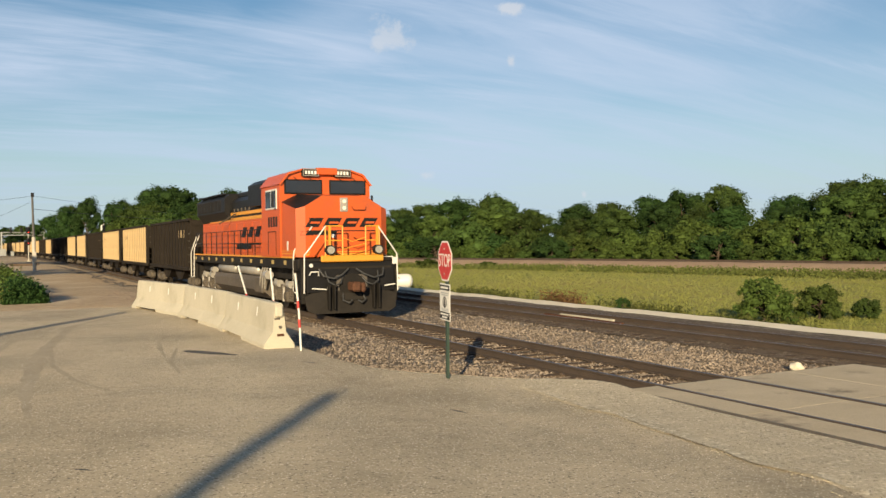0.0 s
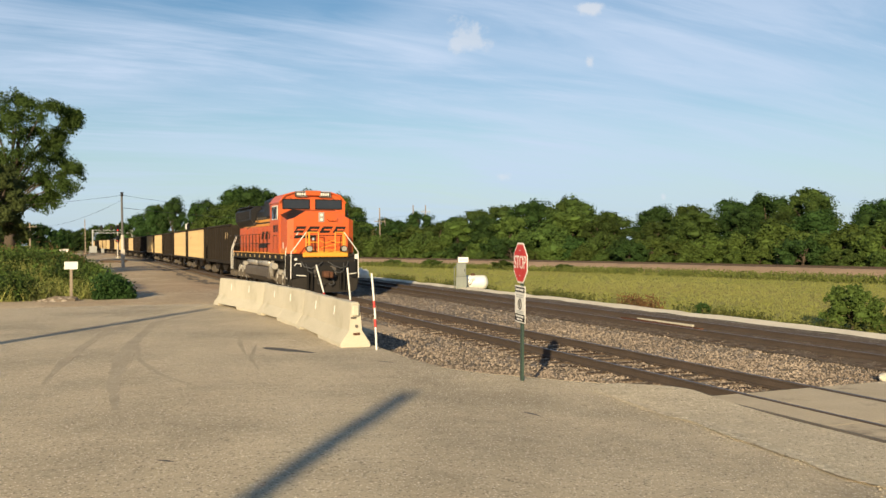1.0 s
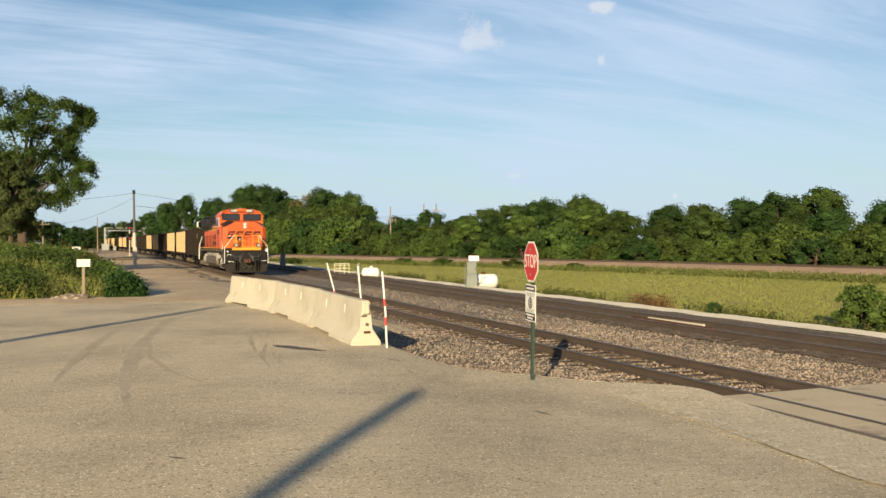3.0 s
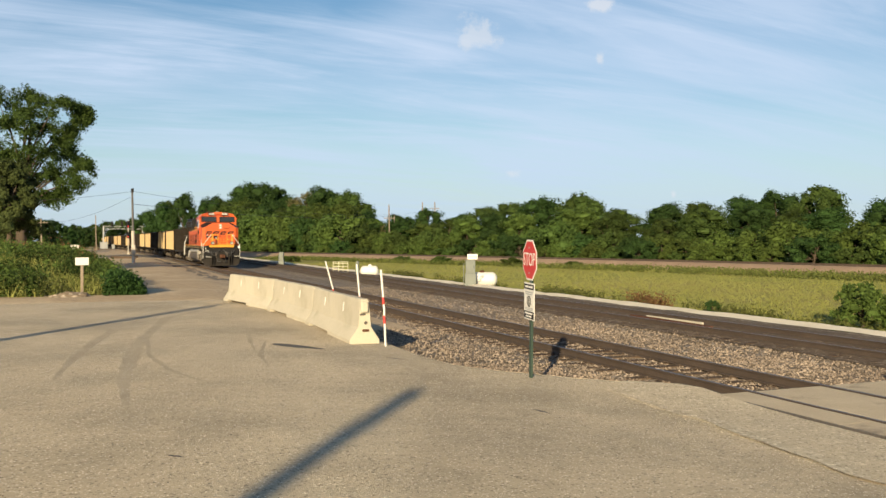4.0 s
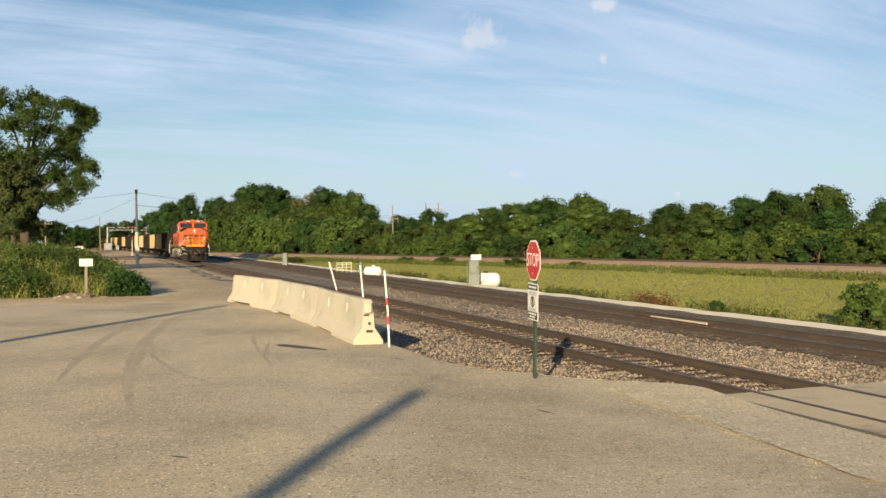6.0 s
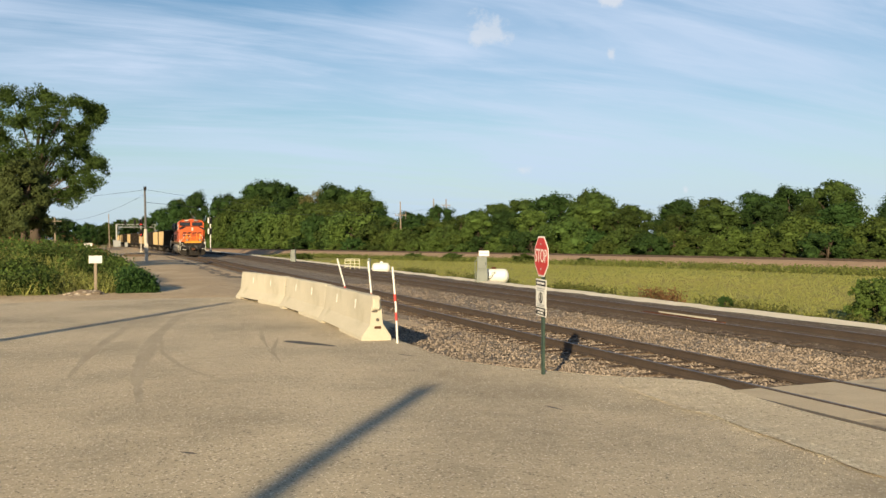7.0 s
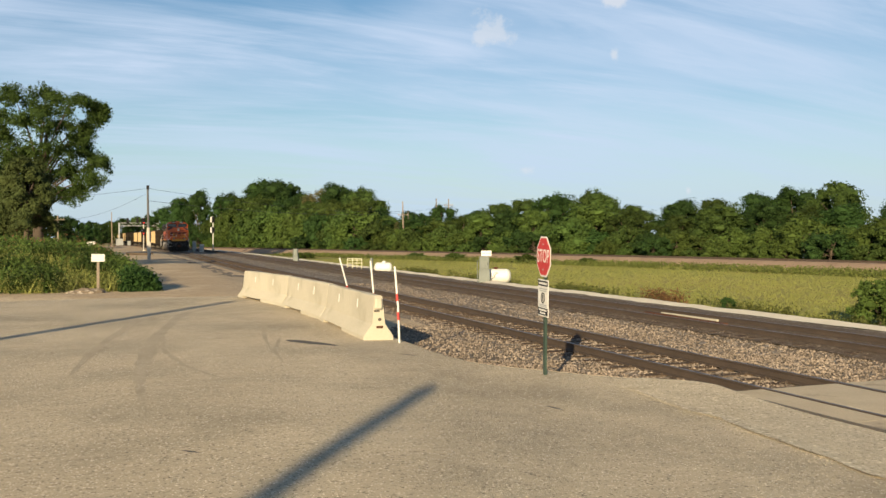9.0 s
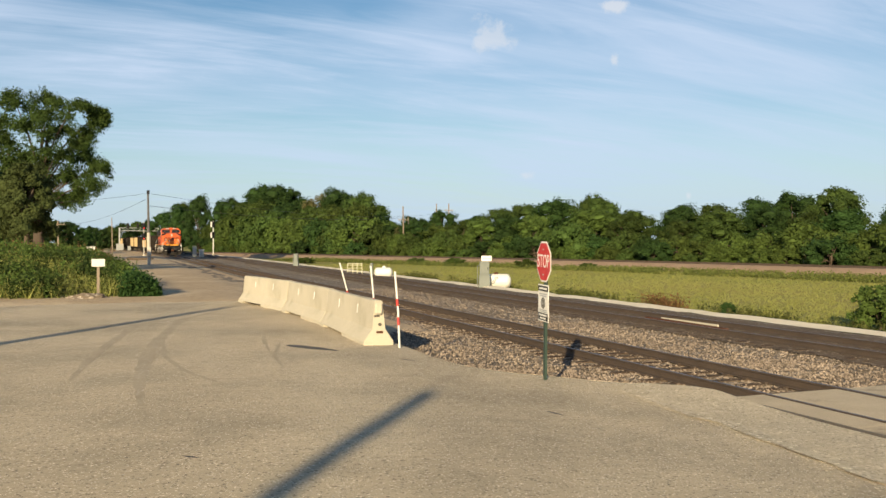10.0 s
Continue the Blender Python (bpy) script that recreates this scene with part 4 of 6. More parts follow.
    pieces("plow_rib", [(s * 0.72 - 0.1 + 0.17 * k, s * 0.72 - 0.06 + 0.17 * k, 0.06, 0.3, 0.22, 1.0) for k in range(2) for s in (-1, 1)], M["frame_black"], t)
    bm = B()
    box(bm, -0.16, 0.16, -0.12, 0.5, 0.78, 1.08, 0.05)
    box(bm, -0.2, 0.08, -0.34, -0.08, 0.78, 1.06, 0.06)
    box(bm, 0.08, 0.24, -0.3, -0.05, 0.76, 1.06, 0.05)
    part("coupler", bm, M["rust"], t, "rusty knuckle coupler")
    bm = B()
    disc(bm, (0, 0.3, 0.93), (0, 1, 0), 0.42, 0.1, 16)
    part("draft_pocket", bm, M["frame_black"], t)
    bm = B()
    for s in (-1, 1):
        tube(bm, [(s * 1.05, 0.32, 1.5), (s * 0.95, 0.16, 1.28), (s * 0.65, 0.12, 1.2), (s * 0.35, 0.16, 1.32), (s * 0.12, 0.28, 1.5)], 0.03, 6)
        tube(bm, [(s * 0.85, 0.32, 1.42), (s * 0.8, 0.14, 1.1), (s * 0.6, 0.1, 0.98), (s * 0.42, 0.14, 1.05), (s * 0.3, 0.3, 1.25)], 0.026, 6)
        tube(bm, [(s * 0.3, 0.3, 0.75), (s * 0.36, 0.1, 0.5), (s * 0.2, 0.02, 0.42), (s * 0.1, 0.05, 0.5)], 0.03, 6)
    part("air_hose", bm, M["cable"], t, "drooping black air hoses")
    bm = B()
    tube(bm, [(-1.35, 0.28, 1.32), (-1.32, 0.22, 1.42), (-1.1, 0.22, 1.42), (-1.07, 0.28, 1.3)], 0.022, 6)
    tube(bm, [(-1.3, 0.24, 0.9), (-0.85, 0.2, 0.86)], 0.022, 6)
    tube(bm, [(1.05, 0.24, 0.92), (1.4, 0.24, 0.96)], 0.022, 6)
    part("cut_lever", bm, M["white"], t, "white uncoupling lever")
    for u in (-0.73, 0.82):
        d = part("ditch_light", disc(B(), (u, 0.2, 2.1), (0, 1, 0), 0.155, 0.18, 16), M["frame_black"], t, "round ditch light")
        part("lens", disc(B(), (u, 0.104, 2.1), (0, 1, 0), 0.12, 0.02, 16), M["lens"], d, "clear ditch light lens")
    # yellow front gate and white corner handrails
    rails = [[(u, 0.26, 1.8), (u, 0.26, 2.86)] for u in (-0.85, -0.3, 0.45, 0.9)]
    for z in (2.86, 2.4):
        rails += [[(-0.85, 0.26, z), (-0.3, 0.26, z)], [(0.45, 0.26, z), (0.9, 0.26, z)]]
    rails += [[(-0.3, 0.26, 2.5), (0.0, 0.24, 2.36), (0.45, 0.26, 2.5)], [(-0.3, 0.26, 2.12), (0.45, 0.26, 2.3)]]
    for k, pts in enumerate(rails):
        part("gate_bar", tube(B(), pts, 0.024 if k < 8 else 0.014, 6), M["yellow"], t, "yellow front railing")
    for s in (-1, 1):
        bm = B()
        tube(bm, [(s * 0.85, 0.24, 2.86), (s * 1.35, 0.25, 2.15), (s * 1.5, 0.3, 1.95), (s * 1.52, 0.3, 0.75)], 0.021, 6)
        tube(bm, [(s * 1.05, 0.9, 2.86), (s * 1.52, 1.25, 2.1), (s * 1.54, 1.28, 1.9), (s * 1.55, 1.28, 0.78), (s * 1.52, 1.1, 0.72)], 0.021, 6)
        part("corner_handrail", bm, M["white"], t, "white corner handrails")
        pieces("step", [(s * 1.42 - 0.14, s * 1.42 + 0.14, 0.5, 1.2, 0.45 + 0.33 * k, 0.48 + 0.33 * k) for k in range(4)], M["frame_black"], t, "black boarding step")
        pieces("step_side", [(s * 1.42 - 0.14, s * 1.42 + 0.14, y, y + 0.04, 0.42, 1.78) for y in (0.46, 1.22)], M["frame_black"], t)
        bm = B()
        tube(bm, [(s * 1.3, 17.6, 2.8), (s * 1.5, 17.75, 2.1), (s * 1.54, 17.8, 1.9), (s * 1.54, 17.8, 0.8)], 0.021, 6)
        tube(bm, [(s * 1.3, 17.05, 2.8), (s * 1.54, 17.05, 2.1), (s * 1.56, 17.05, 0.8), (s * 1.56, 17.75, 0.78)], 0.021, 6)
        part("rear_handrail", bm, M["white"], t, "white rear handrails")
        bm = B()
        n = 12
        for k in range(n):
            y = 5.2 + (16.8 - 5.2) * k / (n - 1)
            tube(bm, [(s * 1.46, y, 1.8), (s * 1.46, y, 2.86)], 0.02, 5)
        for z in (2.86, 2.35):
            tube(bm, [(s * 1.46, 5.2, z), (s * 1.46, 16.9, z)], 0.018, 5)
        part("side_handrail", bm, M["black"], t, "thin black walkway railing")
    bm = B()
    box(bm, -1.45, 1.45, 16.9, 17.8, 1.72, 1.82)
    box(bm, -1.4, 1.4, 17.55, 17.7, 0.7, 1.74)
    box(bm, -0.16, 0.16, 17.6, 18.5, 0.78, 1.08, 0.05)
    part("rear_platform", bm, M["frame_black"], t)
    # below the frame
    bm = B()
    prism(bm, [(-1.42, 0.95), (-1.38, 1.12), (1.38, 1.12), (1.42, 0.95), (1.42, 0.62), (1.05, 0.3), (-1.05, 0.3), (-1.42, 0.62)], "y", 5.4, 13.2)
    tankp = part("fuel_tank", bm, M["tank_steel"], t, "dusty fuel tank")
    pieces("filler_box", [(-1.44, -1.2, 5.5, 6.5, 0.5, 1.1), (1.2, 1.44, 5.5, 6.5, 0.5, 1.1)], M["steel"], tankp, "", 0.05)
    for s in (-1, 1):
        for a, b in ((6.4, 9.4), (9.8, 12.6)):
            bm = B()
            tube(bm, [(s * 1.22, a, 1.34), (s * 1.22, a + 0.12, 1.34), (s * 1.22, b - 0.12, 1.34), (s * 1.22, b, 1.34)], [0.1, 0.21, 0.21, 0.1], 14)
            part("air_tank", bm, M["silver"], t, "pale steel air reservoir", True)
        for k in range(3):
            part("pipe", tube(B(), [(s * 1.4, 4.8 + 0.3 * k, 1.5), (s * 1.45, 5.0 + 0.3 * k, 1.1), (s * 1.4, 5.2 + 0.3 * k, 0.7)], 0.035, 6), M["silver"], t)
        part("sand_trap", disc(B(), (s * 1.35, 5.0, 1.2), (0, 1, 0), 0.16, 0.4, 12), M["silver"], t)
        part("sand_trap", disc(B(), (s * 1.35, 13.6, 1.2), (0, 1, 0), 0.14, 0.35, 12), M["silver"], t)
    for y0, y1, ax in ((1.5, 5.1, (1.95, 3.3, 4.65)), (13.4, 17.0, (13.85, 15.2, 16.55))):
        truck(t, y0, y1, ax, 0.5, True)
        for a in ax:
            wheelset(t, a, 0.5)
    t.scale = (1.09, 1.035, 1.035)
    TRAIN.append((t, 0.0))


LENGTH = 13.3


def hopper_parts(cream):
    skin = M["car_cream" if cream else "car_dark"]
    t = thing("coal_hopper", "cream aluminium coal hopper with ribbed sides and dark ends" if cream else "dark brown steel coal hopper with ribbed sides",
              "railway wagon", None, "coal train")
    L_ = LENGTH
    # open-topped body
    for s in (-1, 1):
        bm = B()
        box(bm, s * 1.5 - 0.03, s * 1.5 + 0.03, 1.1, L_ - 1.1, 1.25, 3.7)
        side = part("side_panel", bm, skin, t)
        rib = mesh_of("rib", box(B(), s * 1.56 - 0.05, s * 1.56 + 0.05, -0.06, 0.06, 1.2, 3.66), skin)
        for k in range(13):
            part("rib", rib, None, side).location.y = 1.25 + (L_ - 2.5) * k / 12
        bm = B()
        box(bm, s * 1.53 - 0.09, s * 1.53 + 0.09, 0.35, L_ - 0.35, 3.64, 3.78, 0.02)
        part("top_chord", bm, M["car_dark"], side, "dark top chord")
        part("side_sill", box(B(), s * 1.53 - 0.09, s * 1.53 + 0.09, 0.35, L_ - 0.35, 1.05, 1.25, 0.02), M["car_dark"], side, "dark side sill")
        pieces("end_post", [(s * 1.48 - 0.05, s * 1.48 + 0.05, y - 0.05, y + 0.05, 1.2, 3.66) for y in (0.4, 0.95, L_ - 0.95, L_ - 0.4)], M["car_dark"], side)
        pieces("end_panel", [(s * 1.44 - 0.02, s * 1.44 + 0.02, y, y + 0.75, 1.25, 3.66) for y in (0.35, L_ - 1.1)], M["car_dark"], side)
        bm = B()
        for y in (0.3, L_ - 0.3):
            for k in range(7):
                box(bm, s * 1.6 - 0.012, s * 1.6 + 0.012, y - 0.2, y + 0.2, 0.8 + 0.36 * k, 0.825 + 0.36 * k)
        part("ladder", bm, M["steel"], side)
        if not cream:
            bars("side_marking", side, [(2.0, 3.6, 2.8, 3.2, 0), (L_ - 2.2, L_ - 1.7, 1.7, 3.2, 0)], M["car_cream"], ("x", s * 1.535))
        else:
            bars("side_marking", side, [(1.5, 1.75, 2.6, 3.1, 0), (L_ - 3.2, L_ - 2.2, 2.9, 3.1, 0)], M["car_dark"], ("x", s * 1.535))
    for y, e in ((0.4, 1), (L_ - 0.4, -1)):
        bm = B()
        box(bm, -1.5, 1.5, y - 0.04, y + 0.04, 2.3, 3.7)
        for k in range(3):
            box(bm, -1.5, 1.5, y - 0.09, y + 0.09, 2.4 + 0.5 * k, 2.5 + 0.5 * k)
        plate(bm, [(-1.45, y, 2.3), (1.45, y, 2.3), (1.45, y + e * 2.2, 1.0), (-1.45, y + e * 2.2, 1.0)], 0.04)
        part("end_wall", bm, M["car_dark"], t)
    for k in range(2):
        bm = B()
        y = L_ / 2 - 2.0 + 4.0 * k
        prism(bm, [(y - 1.9, 1.2), (y - 0.6, 0.5), (y + 0.6, 0.5), (y + 1.9, 1.2)], "x", -1.3, 1.3)
        part("discharge_chute", bm, M["car_dark"], t)
    bm = B()
    box(bm, -0.3, 0.3, -0.3, L_ + 0.3, 0.85, 1.1)
    box(bm, -1.4, 1.4, 0.1, 0.4, 0.9, 1.1)
    box(bm, -1.4, 1.4, L_ - 0.4, L_ - 0.1, 0.9, 1.1)
    box(bm, -0.15, 0.15, -0.55, L_ + 0.55, 0.78, 1.0, 0.03)
    part("centre_sill", bm, M["frame_black"], t)
    bm = B()
    box(bm, -1.4, 1.4, 0.5, L_ - 0.5, 1.15, 1.22)
    part("hopper_floor", bm, M["car_dark"], t)
    for y in (1.7, L_ - 1.7):
        truck(t, y - 1.2, y + 1.2, (y - 0.85, y + 0.85), 0.45, False)
    return t


locomotive()
CONSIST = (0, 1, 1, 0, 1, 1, 0, 0, 1, 0, 1, 1, 0, 1, 1, 1, 0, 1, 1)
made = {}
for i, c in enumerate(CONSIST):
    if c not in made:
        car = made[c] = hopper_parts(c)
        for y in (0.85, 2.55, LENGTH - 2.55, LENGTH - 0.85):
            wheelset(car, y, 0.45)
    else:
        car = copy_thing(made[c], Matrix())
    TRAIN.append((car, 19.0 + 14.4 * i))


# ---------------------------------------------------------------- beside the lot
def text_mesh(words, size, depth, mat_):
    c = bpy.data.curves.new("letters", "FONT")
    c.body, c.size, c.extrude, c.align_x, c.align_y = words, size, depth, "CENTER", "CENTER"
    o = bpy.data.objects.new("letters", c)
    me = bpy.data.meshes.new_from_object(o)
    bpy.data.objects.remove(o)
    me.materials.clear()
    me.materials.append(mat_)
    return me


def stop_sign():
    t = thing("stop_sign", "red octagonal stop sign and white notice on a green steel post", "road sign", pose(6.42, 12.44, 0.09, 0, 1.0, -97.8) @ Matrix.Scale(1.055, 4))
    bm = B()
    prism(bm, [(-0.035, 0), (-0.028, 0.04), (-0.012, 0.04), (-0.012, 0.012), (0.012, 0.012), (0.012, 0.04), (0.028, 0.04), (0.035, 0)], "z", -0.4, 2.15)
    part("post", bm, M["green_post"], t, "green U-channel post")
    for r, y, mt, nm in ((0.33, -0.012, M["white"], "border"), (0.302, -0.017, M["red"], "face")):
        pts = [(r * math.cos(math.radians(22.5 + 45 * k)), 1.895 + r * math.sin(math.radians(22.5 + 45 * k))) for k in range(8)]
        part(nm, prism(B(), pts, "y", y - 0.003, y + 0.003), mt, t, "red octagon" if nm == "face" else "white border")
    o = part("lettering", text_mesh("STOP", 0.285, 0.001, M["white"]), None, t, "white capital letters")
    o.matrix_basis = pose(0, -0.023, 1.895, 90, 0, 0) @ Matrix.Diagonal((0.78, 1, 1, 1))
    n = part("notice", box(B(), -0.23, 0.23, -0.02, -0.012, 0.99, 1.55, 0.003), M["white"], t, "white notice with black bands")
    bars("notice_band", n, [(-0.21, 0.21, 1.45, 1.53, 0)], M["black"], ("y", -0.023), 0.004)
    bars("notice_foot", n, [(-0.21, 0.21, 1.01, 1.12, 0)], M["black"], ("y", -0.023), 0.004)
    bars("heading_bar", n, [(-0.17, 0.17, 1.475, 1.505, 0)], M["white"], ("y", -0.026), 0.004)
    bars("foot_bar", n, [(-0.17, 0.17, 1.075, 1.1, 0), (-0.12, 0.12, 1.03, 1.055, 0)], M["white"], ("y", -0.026), 0.004)
    bars("text_bar", n, [(-0.17, 0.17, 1.4, 1.415, 0), (-0.15, 0.15, 1.37, 1.385, 0), (-0.16, 0.16, 1.16, 1.172, 0), (-0.15, 0.15, 1.135, 1.147, 0)], M["grey_metal"], ("y", -0.023), 0.004)
    bm = B()
    for k in range(16):
        a0, a1 = math.tau * k / 16, math.tau * (k + 1) / 16
        plate(bm, [(0.085 * math.cos(a), -0.0235, 1.27 + 0.085 * math.sin(a)) for a in (a0, a1)] + [(0.065 * math.cos(a), -0.0235, 1.27 + 0.065 * math.sin(a)) for a in (a1, a0)], 0.004)
    box(bm, -0.02, 0.02, -0.0255, -0.0215, 1.22, 1.32)
    part("pictogram", bm, M["black"], n, "black ring pictogram")
    bm = B()
    for z in (1.7, 2.08, 1.05, 1.48):
        disc(bm, (0, -0.025, z), (0, 1, 0), 0.012, 0.012, 8)
    part("bolt", bm, M["grey_metal"], t)


stop_sign()


def barrier(m, chip):
    """A cast concrete safety barrier, 4.5 m long, with lifting slots, a foot recess and chipped ends."""
    t = thing("concrete_barrier", "cream weathered concrete road barrier standing on the lot's edge", "barrier", m, "barriers along the tracks")
    h, L_ = 0.9, 4.5
    prof = [(-0.31, 0.0), (-0.31, 0.08), (-0.14, 0.33), (-0.085, h - 0.03), (-0.06, h), (0.06, h), (0.085, h - 0.03), (0.14, 0.33), (0.31, 0.08), (0.31, 0.0)]
    bm = B()
    rings = []
    cuts = [0.0, 0.03, 0.12, 0.9, 1.5, 2.0, 2.02, 2.6, 3.2, 3.98, 4.0, 4.3, 4.47, 4.5]
    rng = random.Random(chip)
    for y in cuts:
        lift = 0.075 if 2.01 <= y <= 3.99 else 0.0
        nip = 0.02 if y in (0.0, 4.5) else 0.0
        ring = []
        for x, z in prof:
            zz = max(z, lift) if z < 0.05 else z
            ring.append(bm.verts.new((x * (1 - nip) + rng.uniform(-0.006, 0.006), y + rng.uniform(-0.008, 0.008), zz - nip * (z > 0.5) + rng.uniform(-0.008, 0.008))))
        rings.append(ring)
    n = len(prof)
    for a, b in zip(rings, rings[1:]):
        for k in range(n):
            bm.faces.new((a[k], b[k], b[(k + 1) % n], a[(k + 1) % n]))
    bm.faces.new(rings[0])
    bm.faces.new(rings[-1][::-1])
    bmesh.ops.recalc_face_normals(bm, faces=bm.faces[:])
    part("body", bm, M["concrete"], t, "cream concrete with grey stains")
    part("end_stub", box(B(), -0.09, 0.07, -0.07, 0.06, 0.62, 0.86, 0.03), M["concrete"], t, "chipped end stub")
    # solid dark bar stands for the shade in the joint below the stub
    part("joint_gap", box(B(), -0.1, 0.02, -0.01, 0.02, 0.57, 0.61, 0.01), M["tar"], t)
    for y in (1.35, 3.15):
        o = part("lifting_slot", plate(B(), [(-0.116, y - 0.035, 0.56), (-0.116, y + 0.035, 0.56), (-0.099, y + 0.035, 0.75), (-0.099, y - 0.035, 0.75)], 0.008), M["white"], t, "pale patched slot")
    for y, z, r in ((-0.004, 0.42, 0.035), (4.504, 0.42, 0.035)):
        # dark disc on the end face draws the shade inside a hole
        part("loop_hole", disc(B(), (0.02, y, z), (0, 1, 0), r, 0.02, 10), M["tar"], t)
        part("loop_bar", box(B(), -0.05, 0.09, y - 0.015, y + 0.015, 0.24, 0.29, 0.008), M["rust"], t, "rusty coupling loop")
    return t


for k, (x, y, turn) in enumerate(((4.98, 16.85, -1.3), (5.10, 21.42, 1.9), (4.95, 25.98, 8.6))):
    barrier(pose(x, y, 0.325 + 0.012 * k, 0.0, 0, turn), k + 2)


def stake(x, y, z, lean_x, lean_y, height, red):
    t = thing("marker_stake", "white fibreglass marker stake with red bands", "stake", pose(x, y, z, lean_y, lean_x, 0), "stakes by the barrier")
    bm = B()
    tube(bm, [(0, 0, -0.2), (0.02, 0, height * 0.5), (0, 0, height)], 0.021, 8)
    part("rod", bm, M["white"], t)
    for z0, z1 in red:
        part("band", tube(B(), [(0.012, 0, z0), (0.012, 0, z1)], 0.026, 8), M["red"], t, "red reflective band")


stake(5.24, 16.3, 0.25, -3.4, 0, 1.58, ((0.52, 0.68), (0.9, 1.04)))
stake(5.72, 19.6, 0.1, -4.0, 0, 1.75, ((0.9, 1.0),))
stake(5.75, 21.4, 0.1, -15.0, 4, 1.85, ((0.92, 1.12),))


def tall_pole(x, y, height, radius, label):
    t = thing("utility_pole", label, "pole", pose(x, y, 0.2))
    part("shaft", tube(B(), [(0, 0, -0.5), (0, 0, height - 0.2)], [radius, radius * 0.8], 12), M["pole_wood"], t)
    return t


tall_pole(-12.75, -14.4, 9.15, 0.17, "weathered wooden pole behind the lot")
tall_pole(-13.55, 2.1, 9.3, 0.19, "slim wooden pole at the side of the lot")


# marks on the asphalt
def strip(name, points, width, mat_, label, lift=0.0018, kind="structure"):
    pts = [Vector((x, y, 0)) for x, y in points]
    fine = []
    for a, b in zip(pts, pts[1:]):
        n = max(2, int((b - a).length / 0.25))
        fine += [a.lerp(b, k / n) for k in range(n)]
    fine.append(pts[-1])
    verts, faces = [], []
    for i, p in enumerate(fine):
        d = (fine[min(i + 1, len(fine) - 1)] - fine[max(i - 1, 0)]).normalized()
        s = Vector((d.y, -d.x, 0))
        end = min(1.0, 0.25 + 3.0 * min(i, len(fine) - 1 - i) / len(fine))
        w = width * end * (0.8 + 0.5 * noise.noise((p.x * 3, p.y * 3, width)))
        for q in (-1, 1):
            e = p + s * w * q / 2
            verts.append((e.x, e.y, float(lot_z(e.x, e.y)) + lift))
        if i:
            faces.append((2 * i - 2, 2 * i - 1, 2 * i + 1, 2 * i))
    return tagged(new(name, raw_mesh(name, verts, faces, mat_)), label, "road marking", "", kind)


M["tyre"] = material("tyre_mark", (0.41, 0.34, 0.235), (0.52, 0.43, 0.3), 0.95, scale=1.2, fine=48, bump=0.5, speck=((0.6, 0.52, 0.4), 42.0, 0.85))
strip("tyre_mark", [(0.31, 11.5), (0.34, 13.8), (0.56, 16.5), (0.8, 18.8), (1.66, 24.0), (2.77, 26.4), (3.6, 27.4)], 0.34, M["tyre"], "broad faint tyre mark curving over the asphalt")
strip("tyre_mark", [(1.74, 12.27), (1.3, 13.46), (1.04, 14.47), (0.84, 16.39), (0.95, 19.29), (1.35, 22.48), (2.1, 25.0)], 0.12, M["tyre"], "faint curved tyre mark on the asphalt", lift=0.0024)
strip("tyre_mark", [(-0.62, 14.0), (-0.4, 16.5), (-0.1, 18.8), (0.5, 22.5), (1.5, 25.5)], 0.22, M["tyre"], "faint curved tyre mark on the asphalt", lift=0.0030)
strip("tyre_mark", [(2.71, 16.3), (2.86, 17.8), (3.03, 19.07), (3.47, 21.19)], 0.1, M["tyre"], "short curved tyre mark on the asphalt", lift=0.0036)
strip("tyre_mark", [(2.59, 14.32), (2.69, 15.69), (3.18, 17.87)], 0.09, M["tyre"], "short curved tyre mark on the asphalt", lift=0.0042)
strip("tar_patch", [(3.22, 17.3), (3.45, 16.9), (3.65, 16.55), (3.95, 16.1)], 0.55, M["tar"], "dark tar spot on the asphalt", lift=0.0048)
strip("tar_patch", [(5.35, 10.3), (5.45, 10.0)], 0.08, M["tar"], "small tar spot on the asphalt")
strip("tar_patch", [(0.6, 8.7), (0.75, 8.55)], 0.07, M["tar"], "small tar spot on the asphalt")
strip("tar_patch", [(4.75, 14.8), (5.0, 14.5)], 0.08, M["tar"], "small tar spot on the asphalt")


SEAM_Y = [2, 5.3, 5.9, 6.45, 7.38, 8.21, 9.25, 9.72, 10.85, 11.5, 11.9]
SEAM_X = [6.7, 6.87, 7.04, 6.9, 7.1, 7.16, 7.36, 7.2, 7.2, 7.15, 7.6]


def apron():
    """The paler patched asphalt that slopes down to the rails, with a broken seam."""
    ys = steps((2.0, 11.9, 0.15))
    verts, faces, n = [], [], 14
    for i, y in enumerate(ys):
        left = float(np.interp(y, SEAM_Y, SEAM_X)) + 0.07 * noise.noise((y * 2.1, 5, 0)) + 0.04 * noise.noise((y * 7, 2, 0))
        right = min(8.91, lot_edge(y) - 0.03)
        for k in range(n):
            x = left + (right - left) * k / (n - 1)
            verts.append((x, y, float(lot_z(x, y)) + (0.02 if 0 < k else 0.004)))
        if i:
            faces += [((i - 1) * n + k, (i - 1) * n + k + 1, i * n + k + 1, i * n + k) for k in range(n - 1)]
    tagged(new("asphalt_apron", raw_mesh("asphalt_apron", verts, faces, M["patch"], True)), "paler patched asphalt sloping to the rails", "pavement", "", "structure")


apron()
